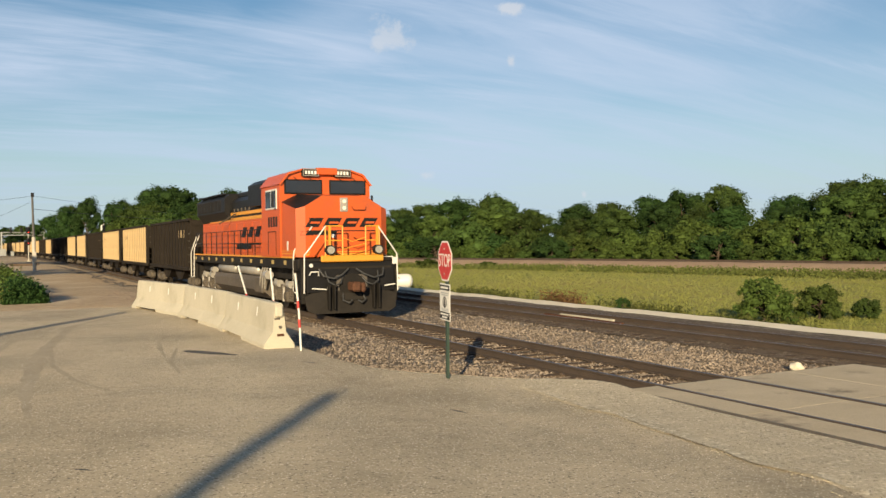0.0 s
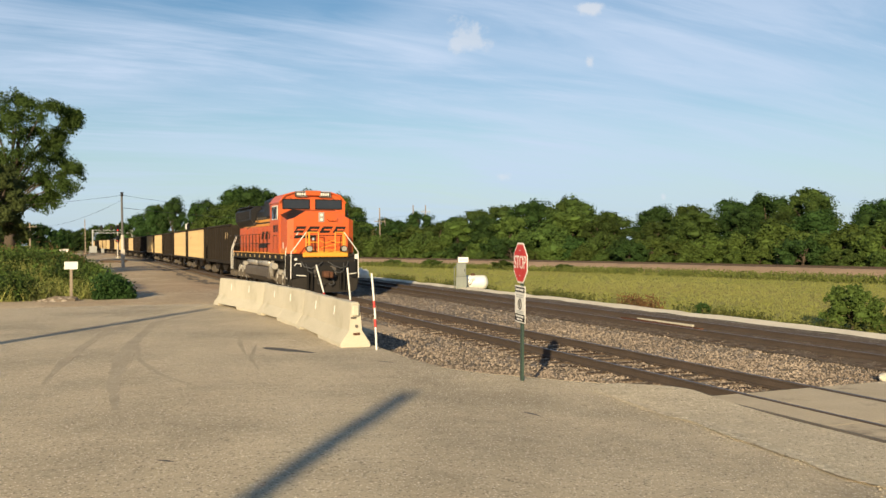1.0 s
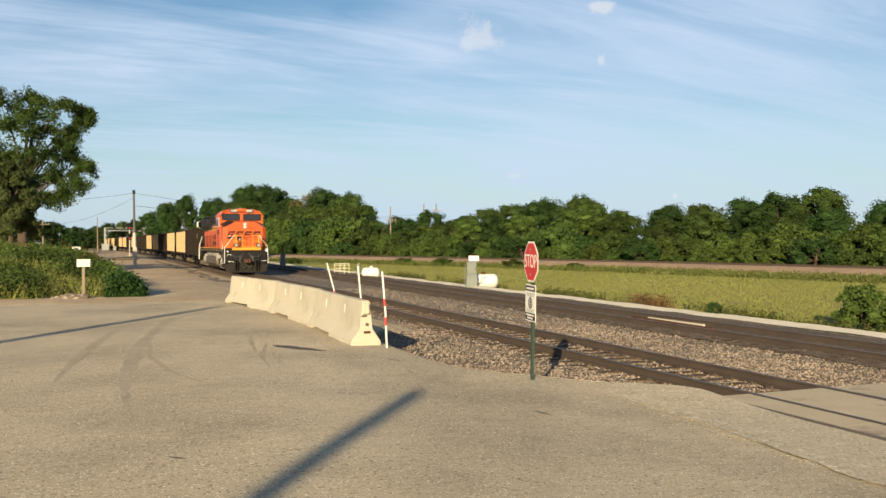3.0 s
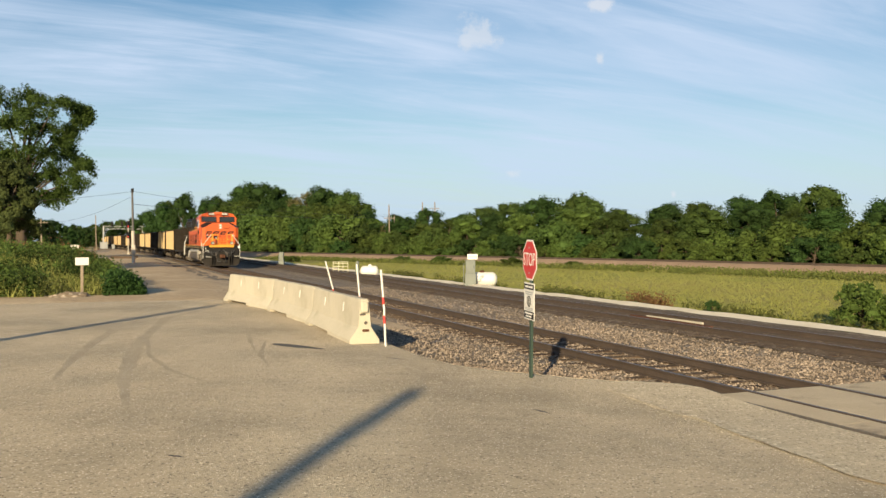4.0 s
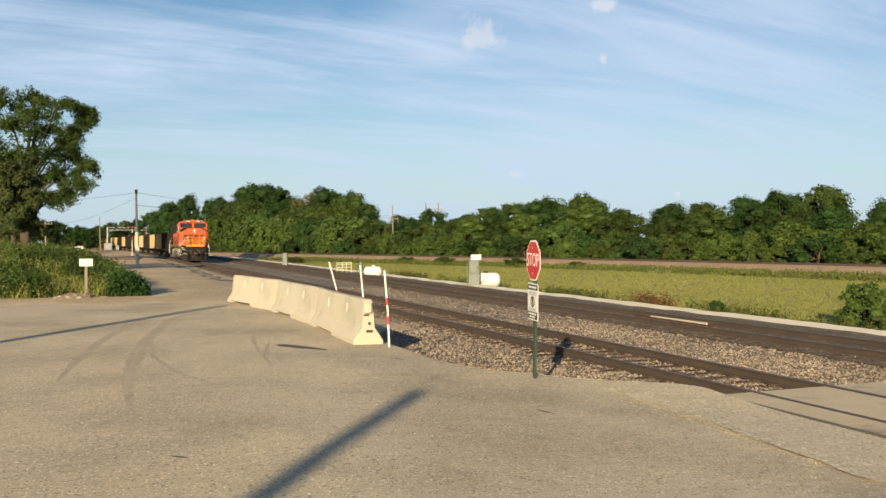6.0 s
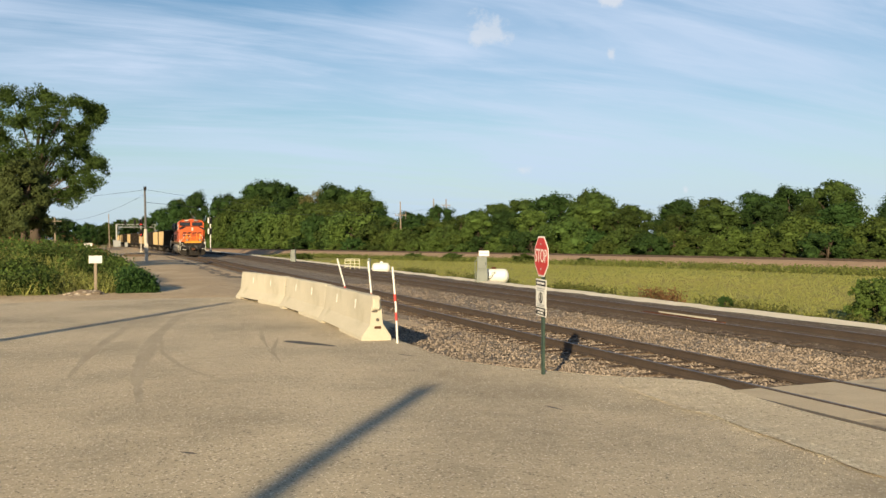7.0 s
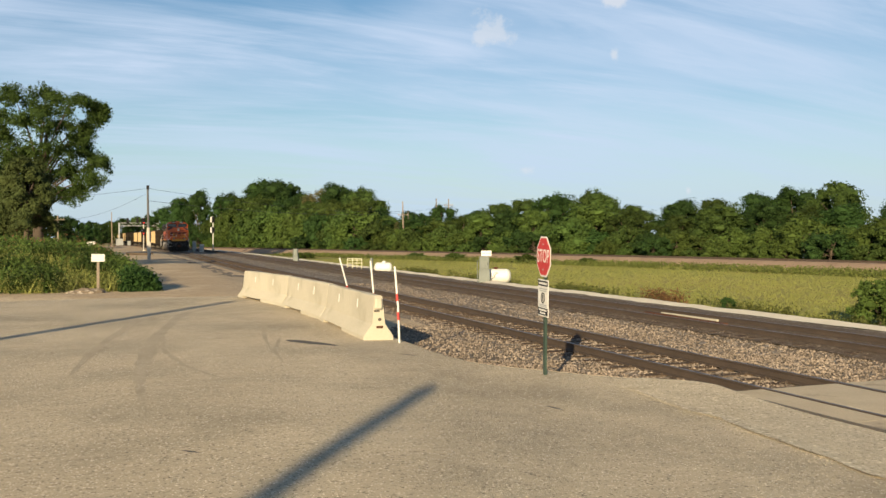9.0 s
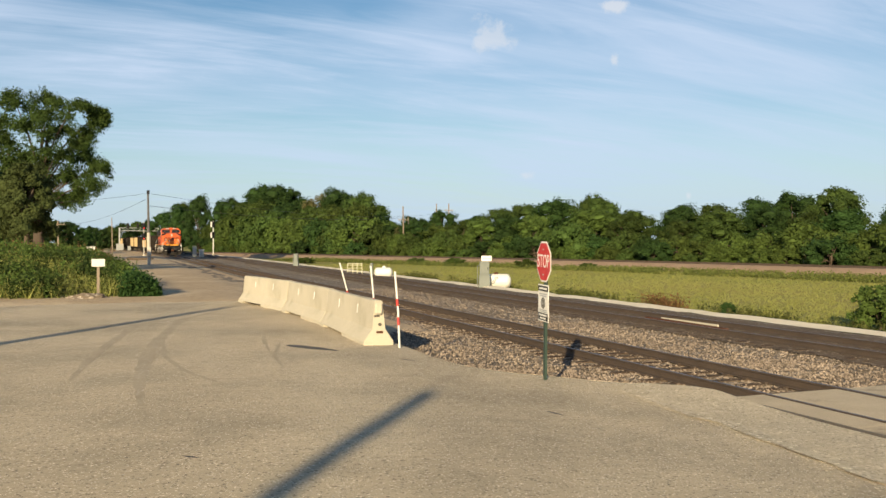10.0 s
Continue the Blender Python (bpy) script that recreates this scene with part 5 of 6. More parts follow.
M["seam"] = material("broken_seam", (0.8, 0.69, 0.5), (0.6, 0.505, 0.355), 0.95, scale=2.5, fine=40, bump=0.8, stain=(0.5, 0.42, 0.295), stain_at=(0.45, 0.6), stain_scale=2.0,
                     speck=((0.9, 0.8, 0.6), 26.0, 0.8), speck_dark=((0.26, 0.21, 0.15), 30.0, 0.84), grain=0.6)
strip("broken_seam", [(x + 0.1, y) for x, y in zip(SEAM_X[1:-1], SEAM_Y[1:-1])], 0.34, M["seam"], "pale crumbled seam where two layers of asphalt meet", lift=0.0215)


def crumbs():
    """Loose grit on the asphalt: along the seam, along the edge and before the drive."""
    rng = np.random.default_rng(9)
    base = np.array([[1, 0, 0], [-0.5, 0.9, 0], [-0.5, -0.9, 0], [0, 0, 0.8]])
    tri = np.array([[0, 1, 3], [1, 2, 3], [2, 0, 3]])
    pts = []
    for y in rng.uniform(3, 11.5, 2600):
        pts.append((float(np.interp(y, SEAM_Y, SEAM_X)) + 0.1 + rng.normal() * 0.24, y, 0.021))
    for x, y in zip(rng.uniform(-3, 6.5, 2600), rng.uniform(5, 14, 2600)):
        pts.append((x, y, 0.012))
    for x, y in zip(rng.uniform(1.5, 5.0, 1500), rng.uniform(17, 31, 1500)):
        if x > 2.4 + 0.9 * rng.random():
            pts.append((x, y, 0.03))
    pts = [p for p in pts if p[0] < lot_edge(p[1]) and (p[2] != 0.021 or noise.noise((p[0] * 3, p[1] * 1.6, 8)) > -0.05)]
    n = len(pts)
    c = np.array([(x, y, float(lot_z(x, y)) + d - 0.004) for x, y, d in pts])
    s = np.where(np.array([p[2] for p in pts]) == 0.021, rng.uniform(0.004, 0.016, n), rng.uniform(0.004, 0.012, n))[:, None, None] * np.array([1, 1, 0.6])
    a = rng.uniform(0, math.tau, n)
    v = base[None] * s
    v = np.stack([v[..., 0] * np.cos(a)[:, None] - v[..., 1] * np.sin(a)[:, None], v[..., 0] * np.sin(a)[:, None] + v[..., 1] * np.cos(a)[:, None], v[..., 2]], -1) + c[:, None]
    f = tri[None] + 4 * np.arange(n)[:, None, None]
    tagged(new("loose_grit", raw_mesh("loose_grit", v, f.reshape(-1, 3), M["grit"])), "loose pale grit on the asphalt", "grit", "", "stuff")


M["grit"] = material("grit", (0.66, 0.56, 0.4), (0.46, 0.385, 0.27), 0.9, scale=2, fine=30, bump=0, island=0.4)
crumbs()


def crossing():
    t = thing("crossing_panels", "worn concrete road panels between and beside the rails", "level crossing", None, "", "structure")
    y = 11.1
    while y > 1.5:
        for x0, x1 in ((8.968, TRACK_1 - HALF_GAUGE - 0.075), (TRACK_1 - HALF_GAUGE + 0.1, TRACK_1 + HALF_GAUGE - 0.1), (TRACK_1 + HALF_GAUGE + 0.075, 12.6), (12.62, 14.4)):
            part("panel", box(B(), x0, x1, y - 2.42, y, -0.22, -0.012, 0.003), M["panel"], t)
        y -= 2.426
    # solid dark strip painted in for the shade of the narrow gap
    part("rubber_strip", box(B(), 8.925, 8.965, 1.5, 11.15, -0.2, -0.002), M["tar"], t, "dark strip drawn for the shade in the gap beside the panels")
    for s in (-1, 1):
        part("flangeway", box(B(), TRACK_1 - s * (HALF_GAUGE - 0.075) - 0.03, TRACK_1 - s * (HALF_GAUGE - 0.075) + 0.03, 1.5, 11.1, -0.2, -0.05), M["tar"], t, "dark flangeway beside the rail")
    return t


crossing()
o = thing("white_rock", "pale limestone rock lying beside the track", "rock", pose(14.2, 12.25, -0.28))
bm = B()
bmesh.ops.create_icosphere(bm, subdivisions=2, radius=0.14)
for v in bm.verts:
    v.co *= 1 + 0.35 * noise.noise(v.co * 9)
    v.co.z *= 0.75
    v.co.z += 0.08
part("stone", bm, M["white_gravel"], o)


def loose_rail(name, x0, y0, x1, y1, mat_, label, wide):
    t = thing(name, label, "track material")
    part("length", prism(B(), [(-wide, 0), (-wide, 0.09), (wide, 0.09), (wide, 0)], "y", 0, math.hypot(x1 - x0, y1 - y0)), mat_, t)
    t.matrix_basis = pose(x0, y0, -0.15, 0, 0, math.degrees(math.atan2(-(x1 - x0), y1 - y0)))


loose_rail("timber", 16.85, 21.4, 16.82, 24.2, M["concrete"], "bleached timber lying between the rails", 0.03)
loose_rail("scrap_rail", 16.35, 20.4, 16.5, 24.6, M["rust"], "rusty scrap rail lying between the rails", 0.07)


# ---------------------------------------------------------------- railway equipment
def propane_tank(x, y, length, r, turn, with_lid):
    t = thing("propane_tank", "white horizontal propane tank on steel legs", "tank", pose(x, y, -0.62, 0, 0, turn), "propane tanks for switch heaters")
    h = length / 2
    zc = 0.22 + r
    pts = [(-h + r * 0.7 - r * 0.7 * math.cos(math.pi / 2 * k / 6), 0, zc) for k in range(7)]
    rad = [max(0.02, r * math.sin(math.pi / 2 * k / 6)) for k in range(7)]
    pts += [(-p[0], 0, zc) for p in pts[::-1]]
    rad += rad[::-1]
    part("vessel", tube(B(), pts, rad, 20), M["white"], t, "white painted vessel", True)
    for s in (-1, 1):
        part("leg", box(B(), s * h * 0.55 - 0.05, s * h * 0.55 + 0.05, -r * 0.7, r * 0.7, -0.1, 0.34, 0.01), M["grey_metal"], t)
    part("valve_dome", tube(B(), [(0.05, 0, zc + r - 0.03), (0.05, 0, zc + r + 0.08), (0.05, 0, zc + r + 0.12)], [0.14, 0.14, 0.08], 12), M["rust"] if with_lid else M["white"], t, "red valve cover" if with_lid else "")


propane_tank(21.62, 48.3, 1.95, 0.44, -24, True)
propane_tank(19.95, 66.2, 1.45, 0.4, -18, False)


def heater_box(x, y, w, h, sign, label):
    t = thing("control_cabinet", label, "cabinet", pose(x, y, -0.55, 0, 0, -22), "trackside cabinets")
    part("plinth", box(B(), -w * 0.55, w * 0.55, -0.25, 0.25, -0.1, 0.12, 0.01), M["concrete"], t)
    part("lower_case", box(B(), -w * 0.5, w * 0.5, -0.22, 0.22, 0.1, h * 0.55, 0.015), M["cabinet"], t)
    up = part("upper_case", box(B(), -w * 0.44, w * 0.44, -0.2, 0.2, h * 0.55, h, 0.015), M["cabinet"], t, "pale grey steel case")
    part("door", box(B(), -w * 0.38, w * 0.38, -0.225, -0.2, h * 0.6, h * 0.94, 0.01), M["cabinet"], up)
    part("latch", box(B(), w * 0.28, w * 0.32, -0.24, -0.22, h * 0.72, h * 0.8), M["black"], up)
    part("conduit", tube(B(), [(-w * 0.62, 0, 0), (-w * 0.62, 0, h * 0.85), (-w * 0.4, 0, h * 0.9)], 0.03, 6), M["cabinet"], t)
    if sign:
        b = part("plate", box(B(), -w * 0.28, w * 0.65, -0.03, -0.01, h + 0.02, h + 0.34, 0.005), M["white"], t, "white number plate")
        bars("plate_bar", b, [(-w * 0.15 + 0.1 * k, -w * 0.15 + 0.07 + 0.1 * k, h + 0.13, h + 0.23, 0) for k in range(5)], M["grey_metal"], ("y", -0.033), 0.004)
        part("stub", box(B(), -0.02, 0.02, -0.01, 0.02, h - 0.05, h + 0.1), M["grey_metal"], t)
        part("gas_pipe", tube(B(), [(w * 0.5, 0, 0.55), (w * 0.8, 0, 0.62), (w * 0.9, 0, 0.8), (w * 1.2, 0.2, 0.85)], 0.025, 6), M["grey_metal"], t)


heater_box(20.69, 47.8, 0.66, 1.8, True, "pale grey steel control cabinet with a white plate")
heater_box(19.1, 66.6, 0.22, 1.3, False, "narrow white steel post cabinet")
heater_box(17.63, 89.8, 0.5, 1.75, False, "grey steel trackside cabinet by the second track")
bm = B()
box(bm, -1.5, -0.2, -0.5, 0.5, -0.12, 0.1, 0.02)
t = thing("concrete_pad", "low concrete pad beside the control cabinet", "pad", pose(20.4, 47.6, -0.55, 0, 0, -22))
part("slab", bm, M["concrete"], t)
part("pipe_frame", box(B(), -1.2, -0.5, -0.2, 0.2, 0.1, 0.3, 0.04), M["grey_metal"], t)


def rack():
    t = thing("metal_gate", "white tubular metal gate panel standing in the grass", "gate", pose(18.67, 70.2, -0.55, 0, 0, -15))
    for u in (-0.6, -0.15, 0.2, 0.6):
        part("upright", tube(B(), [(u, 0, -0.1), (u, 0, 1.18)], 0.03, 6), M["cream_pipe"], t)
    for z in (0.55, 0.8, 1.05, 1.18):
        part("bar", tube(B(), [(-0.6, 0, z), (0.6, 0, z)], 0.03, 6), M["cream_pipe"], t)


M["cream_pipe"] = material("cream_pipe", (0.66, 0.63, 0.45), (0.55, 0.52, 0.36), 0.6, bump=0)
rack()


def signal_mast(x, y, height, heads, lit, label, left=True):
    t = thing("railway_signal", label, "signal", pose(x, y, -0.05), "railway signals")
    part("mast", tube(B(), [(0, 0, -0.3), (0, 0, height)], 0.085, 8), M["silver"] if lit else M["white"], t)
    part("base", box(B(), -0.25, 0.25, -0.25, 0.25, -0.2, 0.25, 0.02), M["concrete"], t)
    for z in heads:
        h = part("signal_head", box(B(), -0.3, 0.3, -0.14, 0.02, z - 0.6, z + 0.6, 0.13), M["black"], t, "black signal backplate")
        part("rim", tube(B(), [(-0.34, -0.05, z - 0.5), (-0.38, -0.05, z), (-0.34, -0.05, z + 0.5)], 0.03 if lit else 0.15, 6), M["black"] if lit else M["white"], h)
        for k, dz in enumerate((0.3, 0.0, -0.3)):
            part("hood", tube(B(), [(0, -0.14, z + dz), (0, -0.34, z + dz)], 0.12, 10, False), M["black"], h)
            part("lens", disc(B(), (0, -0.155, z + dz), (0, 1, 0), 0.095, 0.02, 12), M["signal_red"] if lit and k == 2 else M["glass"], h, "lit red lens" if lit and k == 2 else "")
    for k in range(5):
        part("rung", tube(B(), [(-0.2, 0.1, 0.8 + 0.5 * k), (0.2, 0.1, 0.8 + 0.5 * k)], 0.015, 5), M["silver"], t)


signal_mast(4.8, 158, 5.9, (5.2, 3.4), True, "railway signal mast with red lights beside the drive")
signal_mast(17.6, 170, 6.5, (5.8, 3.8), False, "railway signal mast with black heads beside the branch")


def gantry():
    t = thing("signal_bridge", "grey lattice signal bridge over the tracks", "signal bridge", pose(0, 262, -0.1))
    for x in (1.4, 11.8):
        part("leg", box(B(), x - 0.18, x + 0.18, -0.18, 0.18, -0.2, 6.6), M["grey_metal"], t)
    for z in (5.75, 6.55):
        part("chord", box(B(), 1.4, 11.8, -0.08, 0.08, z - 0.07, z + 0.07), M["grey_metal"], t)
    for k in range(8):
        x = 1.4 + 1.3 * k
        part("brace", tube(B(), [(x, 0, 5.75), (x + 0.65, 0, 6.55), (x + 1.3, 0, 5.75)], 0.05, 5), M["grey_metal"], t)
    for x in (3.7, 6.3):
        h = part("signal_head", box(B(), x - 0.32, x + 0.32, -0.3, -0.1, 6.5, 7.9, 0.1), M["black"], t, "black signal head")


gantry()


def shed(x, y, w, h, name, label, mt):
    t = thing(name, label, "cabinet", pose(x, y, -0.05, 0, 0, 3), "trackside huts")
    part("walls", box(B(), -w / 2, w / 2, -w / 2, w / 2, -0.1, h, 0.02), mt, t)
    part("roof", box(B(), -w / 2 - 0.08, w / 2 + 0.08, -w / 2 - 0.08, w / 2 + 0.08, h, h + 0.1, 0.03), mt, t)
    part("door", box(B(), -0.35, 0.35, -w / 2 - 0.03, -w / 2, 0.05, h * 0.9), M["grey_metal"], t)


shed(1.5, 262, 1.9, 1.95, "relay_hut", "pale grey steel relay hut below the signal bridge", M["grey_metal"])
shed(4.0, 262, 0.8, 1.3, "relay_case", "small grey relay case below the signal bridge", M["grey_metal"])
shed(14.3, 157, 0.7, 1.1, "relay_case", "small white relay case beside the track", M["white"])
shed(13.3, 160, 0.5, 1.7, "relay_case", "narrow yellowish marker case beside the track", M["cream_pipe"])
shed(-4.2, 185, 1.5, 1.5, "relay_case", "white storage box beyond the drive", M["white"])


def tie_pile():
    t = thing("tie_pile", "stack of dark old railway ties on the dirt", "timber stack", pose(3.2, 122, -0.05, 0, 0, -20))
    rng = random.Random(5)
    for k in range(14):
        part("old_tie", box(B(), -1.3 + rng.uniform(-.3, .3), 1.3 + rng.uniform(-.3, .3), -0.9 + 0.26 * (k % 7), -0.68 + 0.26 * (k % 7), 0.2 * (k // 7), 0.19 + 0.2 * (k // 7), 0.01), M["tie"], t)


tie_pile()


# ---------------------------------------------------------------- poles and wires
def line_pole(x, y, z, height, lower, arms, label):
    t = thing("utility_pole", label, "pole", pose(x, y, z, 0, -0.8, 0), "line poles")
    part("shaft", tube(B(), [(0, 0, -0.4), (0, 0, height)], [0.15, 0.1], 10), M["pole_wood"] if not lower else M["pole_grey"], t)
    if lower:
        part("sleeve", tube(B(), [(0, 0, 0), (0, 0, lower)], 0.17, 12), M["pale_sleeve"], t, "pale lower sleeve")
        part("meter_box", box(B(), -0.2, 0.2, -0.35, -0.12, 1.0, 1.9, 0.02), M["pale_sleeve"], t, "pale meter box")
        part("cap", box(B(), -0.12, 0.16, -0.12, 0.12, height - 0.3, height + 0.12, 0.03), M["black"], t)
    for az in arms:
        part("crossarm", box(B(), -1.0, 1.0, -0.06, 0.06, az - 0.06, az + 0.06), M["pole_wood"], t)
        for u in (-0.9, -0.45, 0.45, 0.9):
            part("insulator", tube(B(), [(u, 0, az + 0.05), (u, 0, az + 0.22)], 0.045, 6), M["silver"], t)


M["pole_grey"] = material("pole_grey", (0.12, 0.115, 0.11), (0.08, 0.078, 0.075), 0.8, scale=2, fine=16, bump=0.3)
M["pale_sleeve"] = material("pale_sleeve", (0.55, 0.5, 0.42), (0.45, 0.4, 0.33), 0.7, bump=0.1)
line_pole(3.43, 96, 0.0, 7.7, 3.4, (), "tall grey pole with a pale lower sleeve beside the drive")
line_pole(50.0, 153, -0.6, 9.6, 0, (7.1,), "wooden power pole with a crossarm in the woods")
line_pole(52.0, 156, -0.6, 8.0, 0, (), "wooden brace pole in the woods")
line_pole(63.6, 172, -0.4, 10.9, 0, (), "wooden leg pole of a power line frame")
line_pole(66.0, 171, -0.4, 10.9, 0, (9.5,), "wooden power line frame with a long crossarm")
line_pole(-8.2, 150, 0.0, 5.8, 0, (5.2,), "short wooden power pole with a crossarm among trees")
line_pole(-0.4, 232, 0.0, 8.6, 0, (), "slim lamp pole near the signal bridge")


def wire(name, a, b, sag, r=0.02):
    a, b = Vector(a), Vector(b)
    pts = [a.lerp(b, k / 24) - Vector((0, 0, sag * 4 * (k / 24) * (1 - k / 24))) for k in range(25)]
    tagged(new(name, mesh_of(name, tube(B(), pts, r, 5), M["cable"])), "thin sagging overhead cable between poles", "cable", "overhead cables")


wire("overhead_cable", (3.4, 96, 6.2), (50, 153, 6.9), 0.8)
wire("overhead_cable", (3.4, 96, 7.5), (50.6, 153, 7.2), 0.9, 0.014)
wire("overhead_cable", (3.3, 96, 7.5), (-26, 84, 7.0), 1.3, 0.014)
wire("overhead_cable", (3.3, 96, 7.0), (-8.2, 150, 5.3), 0.9, 0.014)
wire("overhead_cable", (50, 153, 7.2), (66, 171, 9.6), 0.5, 0.014)


# ---------------------------------------------------------------- plants
def bank_z(x, y):
    """The weedy mound beside the drive."""
    return 0.3 + 0.85 * ease(y, 35, 44) * (1 - ease(x, -2.2, 1.3)) + 0.35 * ease(y, 44, 60) * (1 - ease(x, -6, -1.5)) - 0.5 * ease(y, 70, 110)


sheet("weed_bank", lambda y: [-60, -30, -15] + list(np.linspace(-10, float(np.interp(y, [33.5, 35.5, 42, 60, 110], [0.2, 1.4, 1.5, 0.2, -3.5])), 22)),
      steps((33.8, 60, 0.8), (60, 112, 4)), lambda x, y: bank_z(x, y) - 0.32 * (1 - ease(y, 33.8, 35.5)), M["dirt"],
      "low earth mound under weeds beside the drive", "earth mound", jitter=0.12)


def weeds(name, spots, heights, mat_, label, lean=0.5, leaves=7, leaf=0.09, seed=2):
    """Upright stalks with leaves, many in one mesh."""
    rng = np.random.default_rng(seed)
    n = len(spots)
    spots, heights = np.asarray(spots), np.asarray(heights)
    k = leaves
    u = np.tile(np.linspace(0.15, 1, k), n)
    root = np.repeat(spots, k, 0)
    tall = np.repeat(heights, k)
    tilt = np.repeat(rng.normal(size=(n, 2)) * lean * 0.35, k, 0)
    c = root + np.stack([tilt[:, 0] * u * tall, tilt[:, 1] * u * tall, u * tall], 1) + rng.normal(size=(n * k, 3)) * 0.05
    a = rng.normal(size=(n * k, 3)) * [1, 1, 0.8] + [0, 0, 0.5]
    a /= np.linalg.norm(a, axis=1)[:, None]
    b = np.cross(a, rng.normal(size=(n * k, 3)))
    b /= np.linalg.norm(b, axis=1)[:, None] + 1e-9
    s = (leaf * rng.uniform(0.6, 1.5, n * k))[:, None]
    v = np.stack([c - a * s, c + b * s * 0.4, c + a * s, c - b * s * 0.4], 1)
    f = np.arange(n * k * 4).reshape(-1, 4)
    return tagged(new(name, raw_mesh(name, v.reshape(-1, 3), f, mat_)), label, "weeds", "", "stuff")


def grass(name, spots, heights, wide, mat_, label, seed=3, per=4, lean=0.35):
    """Thin upright blades in tufts, many in one mesh."""
    rng = np.random.default_rng(seed)
    root = np.repeat(np.asarray(spots), per, 0)
    tall = np.repeat(np.asarray(heights), per) * rng.uniform(0.6, 1.2, len(root))
    root = root + rng.normal(size=root.shape) * [0.07, 0.07, 0]
    an = rng.uniform(0, math.tau, len(root))
    side = np.stack([np.cos(an), np.sin(an), np.zeros_like(an)], 1) * (wide * rng.uniform(0.6, 1.4, len(root)))[:, None]
    tip = root + np.stack([rng.normal(size=len(root)) * lean * tall, rng.normal(size=len(root)) * lean * tall, tall], 1)
    v = np.stack([root - side, root + side, tip], 1).reshape(-1, 3)
    return tagged(new(name, raw_mesh(name, v, np.arange(len(v)).reshape(-1, 3), mat_)), label, "grass", "", "stuff")


def scatter(rng, n, x0, x1, y0, y1, keep, z):
    out = []
    while len(out) < n:
        x, y = rng.uniform(x0, x1), rng.uniform(y0, y1)
        if keep(x, y):
            out.append((x, y, z(x, y)))
    return out


rng = np.random.default_rng(31)
edge = lambda y: float(np.interp(y, [33.5, 35.5, 42, 60, 110], [0.2, 1.3, 1.2, -0.4, -3.8]))
on_bank = lambda x, y: x < edge(y) and noise.noise((x * 0.5, y * 0.35, 0)) > -0.45
sp = scatter(rng, 9000, -13, 1.3, 34.6, 62, on_bank, lambda x, y: float(bank_z(x, y)))
weeds("weeds", sp, [0.3 + 0.35 * rng.random() + 0.4 * max(0, noise.noise((x * 0.6, y * 0.4, 3))) for x, y, z in sp], M["weed"], "tangle of tall green and yellow weeds on the mound", leaves=8, leaf=0.065)
sp = scatter(rng, 5200, -13, 1.2, 34.4, 62, on_bank, lambda x, y: float(bank_z(x, y)))
grass("tall_grass", sp, [0.45 + 0.4 * rng.random() + 0.3 * max(0, noise.noise((x * 0.6, y * 0.4, 3))) for x, y, z in sp], 0.012, M["blade"], "tall yellow-green grass among the weeds", 4, 5)
sp = scatter(rng, 6500, -13, 0.8, 34.6, 60, lambda x, y: x < edge(y) and noise.noise((x * 0.45, y * 0.35, 9)) > 0.0, lambda x, y: float(bank_z(x, y)))
weeds("weeds", sp, [0.35 + 0.75 * rng.random() for _ in sp], M["leaf_light"], "dark green leafy weeds among the grass", leaves=10, leaf=0.075, seed=5)
sp = scatter(rng, 3200, -13, 0.6, 34.5, 56, lambda x, y: x < edge(y) and noise.noise((x * 0.55, y * 0.4, 21)) > 0.16, lambda x, y: float(bank_z(x, y)))
weeds("weeds", sp, [0.4 + 0.6 * rng.random() for _ in sp], M["leaf_mid"], "clumps of dark broad-leaved weeds on the mound", leaves=11, leaf=0.08, seed=15)
sp = scatter(rng, 130, -9, 0.0, 42, 60, lambda x, y: x < edge(y), lambda x, y: float(bank_z(x, y)))
weeds("weeds", sp, [0.9 + 0.5 * rng.random() for _ in sp], M["leaf_rust"], "brown dried dock stalks above the weeds", leaves=14, leaf=0.05, lean=0.15, seed=16)
sp = scatter(rng, 2200, 0.25, 1.6, 34.3, 37.5, lambda x, y: noise.noise((x * 1.2, y * 1.2, 2)) > -0.25, lambda x, y: 0.3)
weeds("weeds", sp, [(0.2 + 0.8 * rng.random()) * max(0.25, 1 - ((x - 0.8) / 0.95) ** 2) for x, y, z in sp], M["leaf"], "dark green bushy weeds at the end of the mound", leaves=9, leaf=0.065, seed=6)
# meadow
sp = scatter(rng, 42000, 21.3, 64, 14, 120, lambda x, y: x < far_x(y) - 5 and rng.random() < 26.0 / math.hypot(x, y), lambda x, y: float(ground_z(x, y)))
grass("meadow_grass", sp, [0.07 + 0.1 * rng.random() for _ in sp], 0.012, M["blade"], "sunlit yellow-green meadow grass", 7, 4, 0.5)
sp = scatter(rng, 9000, 21.6, 74, 8, 150, lambda x, y: far_x(y) - 14 < x < far_x(y) - 5 and noise.noise((x * 0.12, y * 0.12, 5)) > -0.25, lambda x, y: float(ground_z(x, y)))
weeds("weeds", sp, [0.2 + 0.35 * rng.random() for _ in sp], M["weed"], "rank green weeds along the foot of the branch line", leaves=6, leaf=0.1, seed=8)
sp = scatter(rng, 1800, 21.9, 25.5, 14, 75, lambda x, y: noise.noise((x * 0.5, y * 0.2, 5)) > 0.12, lambda x, y: float(ground_z(x, y)))
weeds("weeds", sp, [0.2 + 0.3 * rng.random() for _ in sp], M["weed"], "green weeds along the limestone strip", leaves=5, leaf=0.07, seed=9)
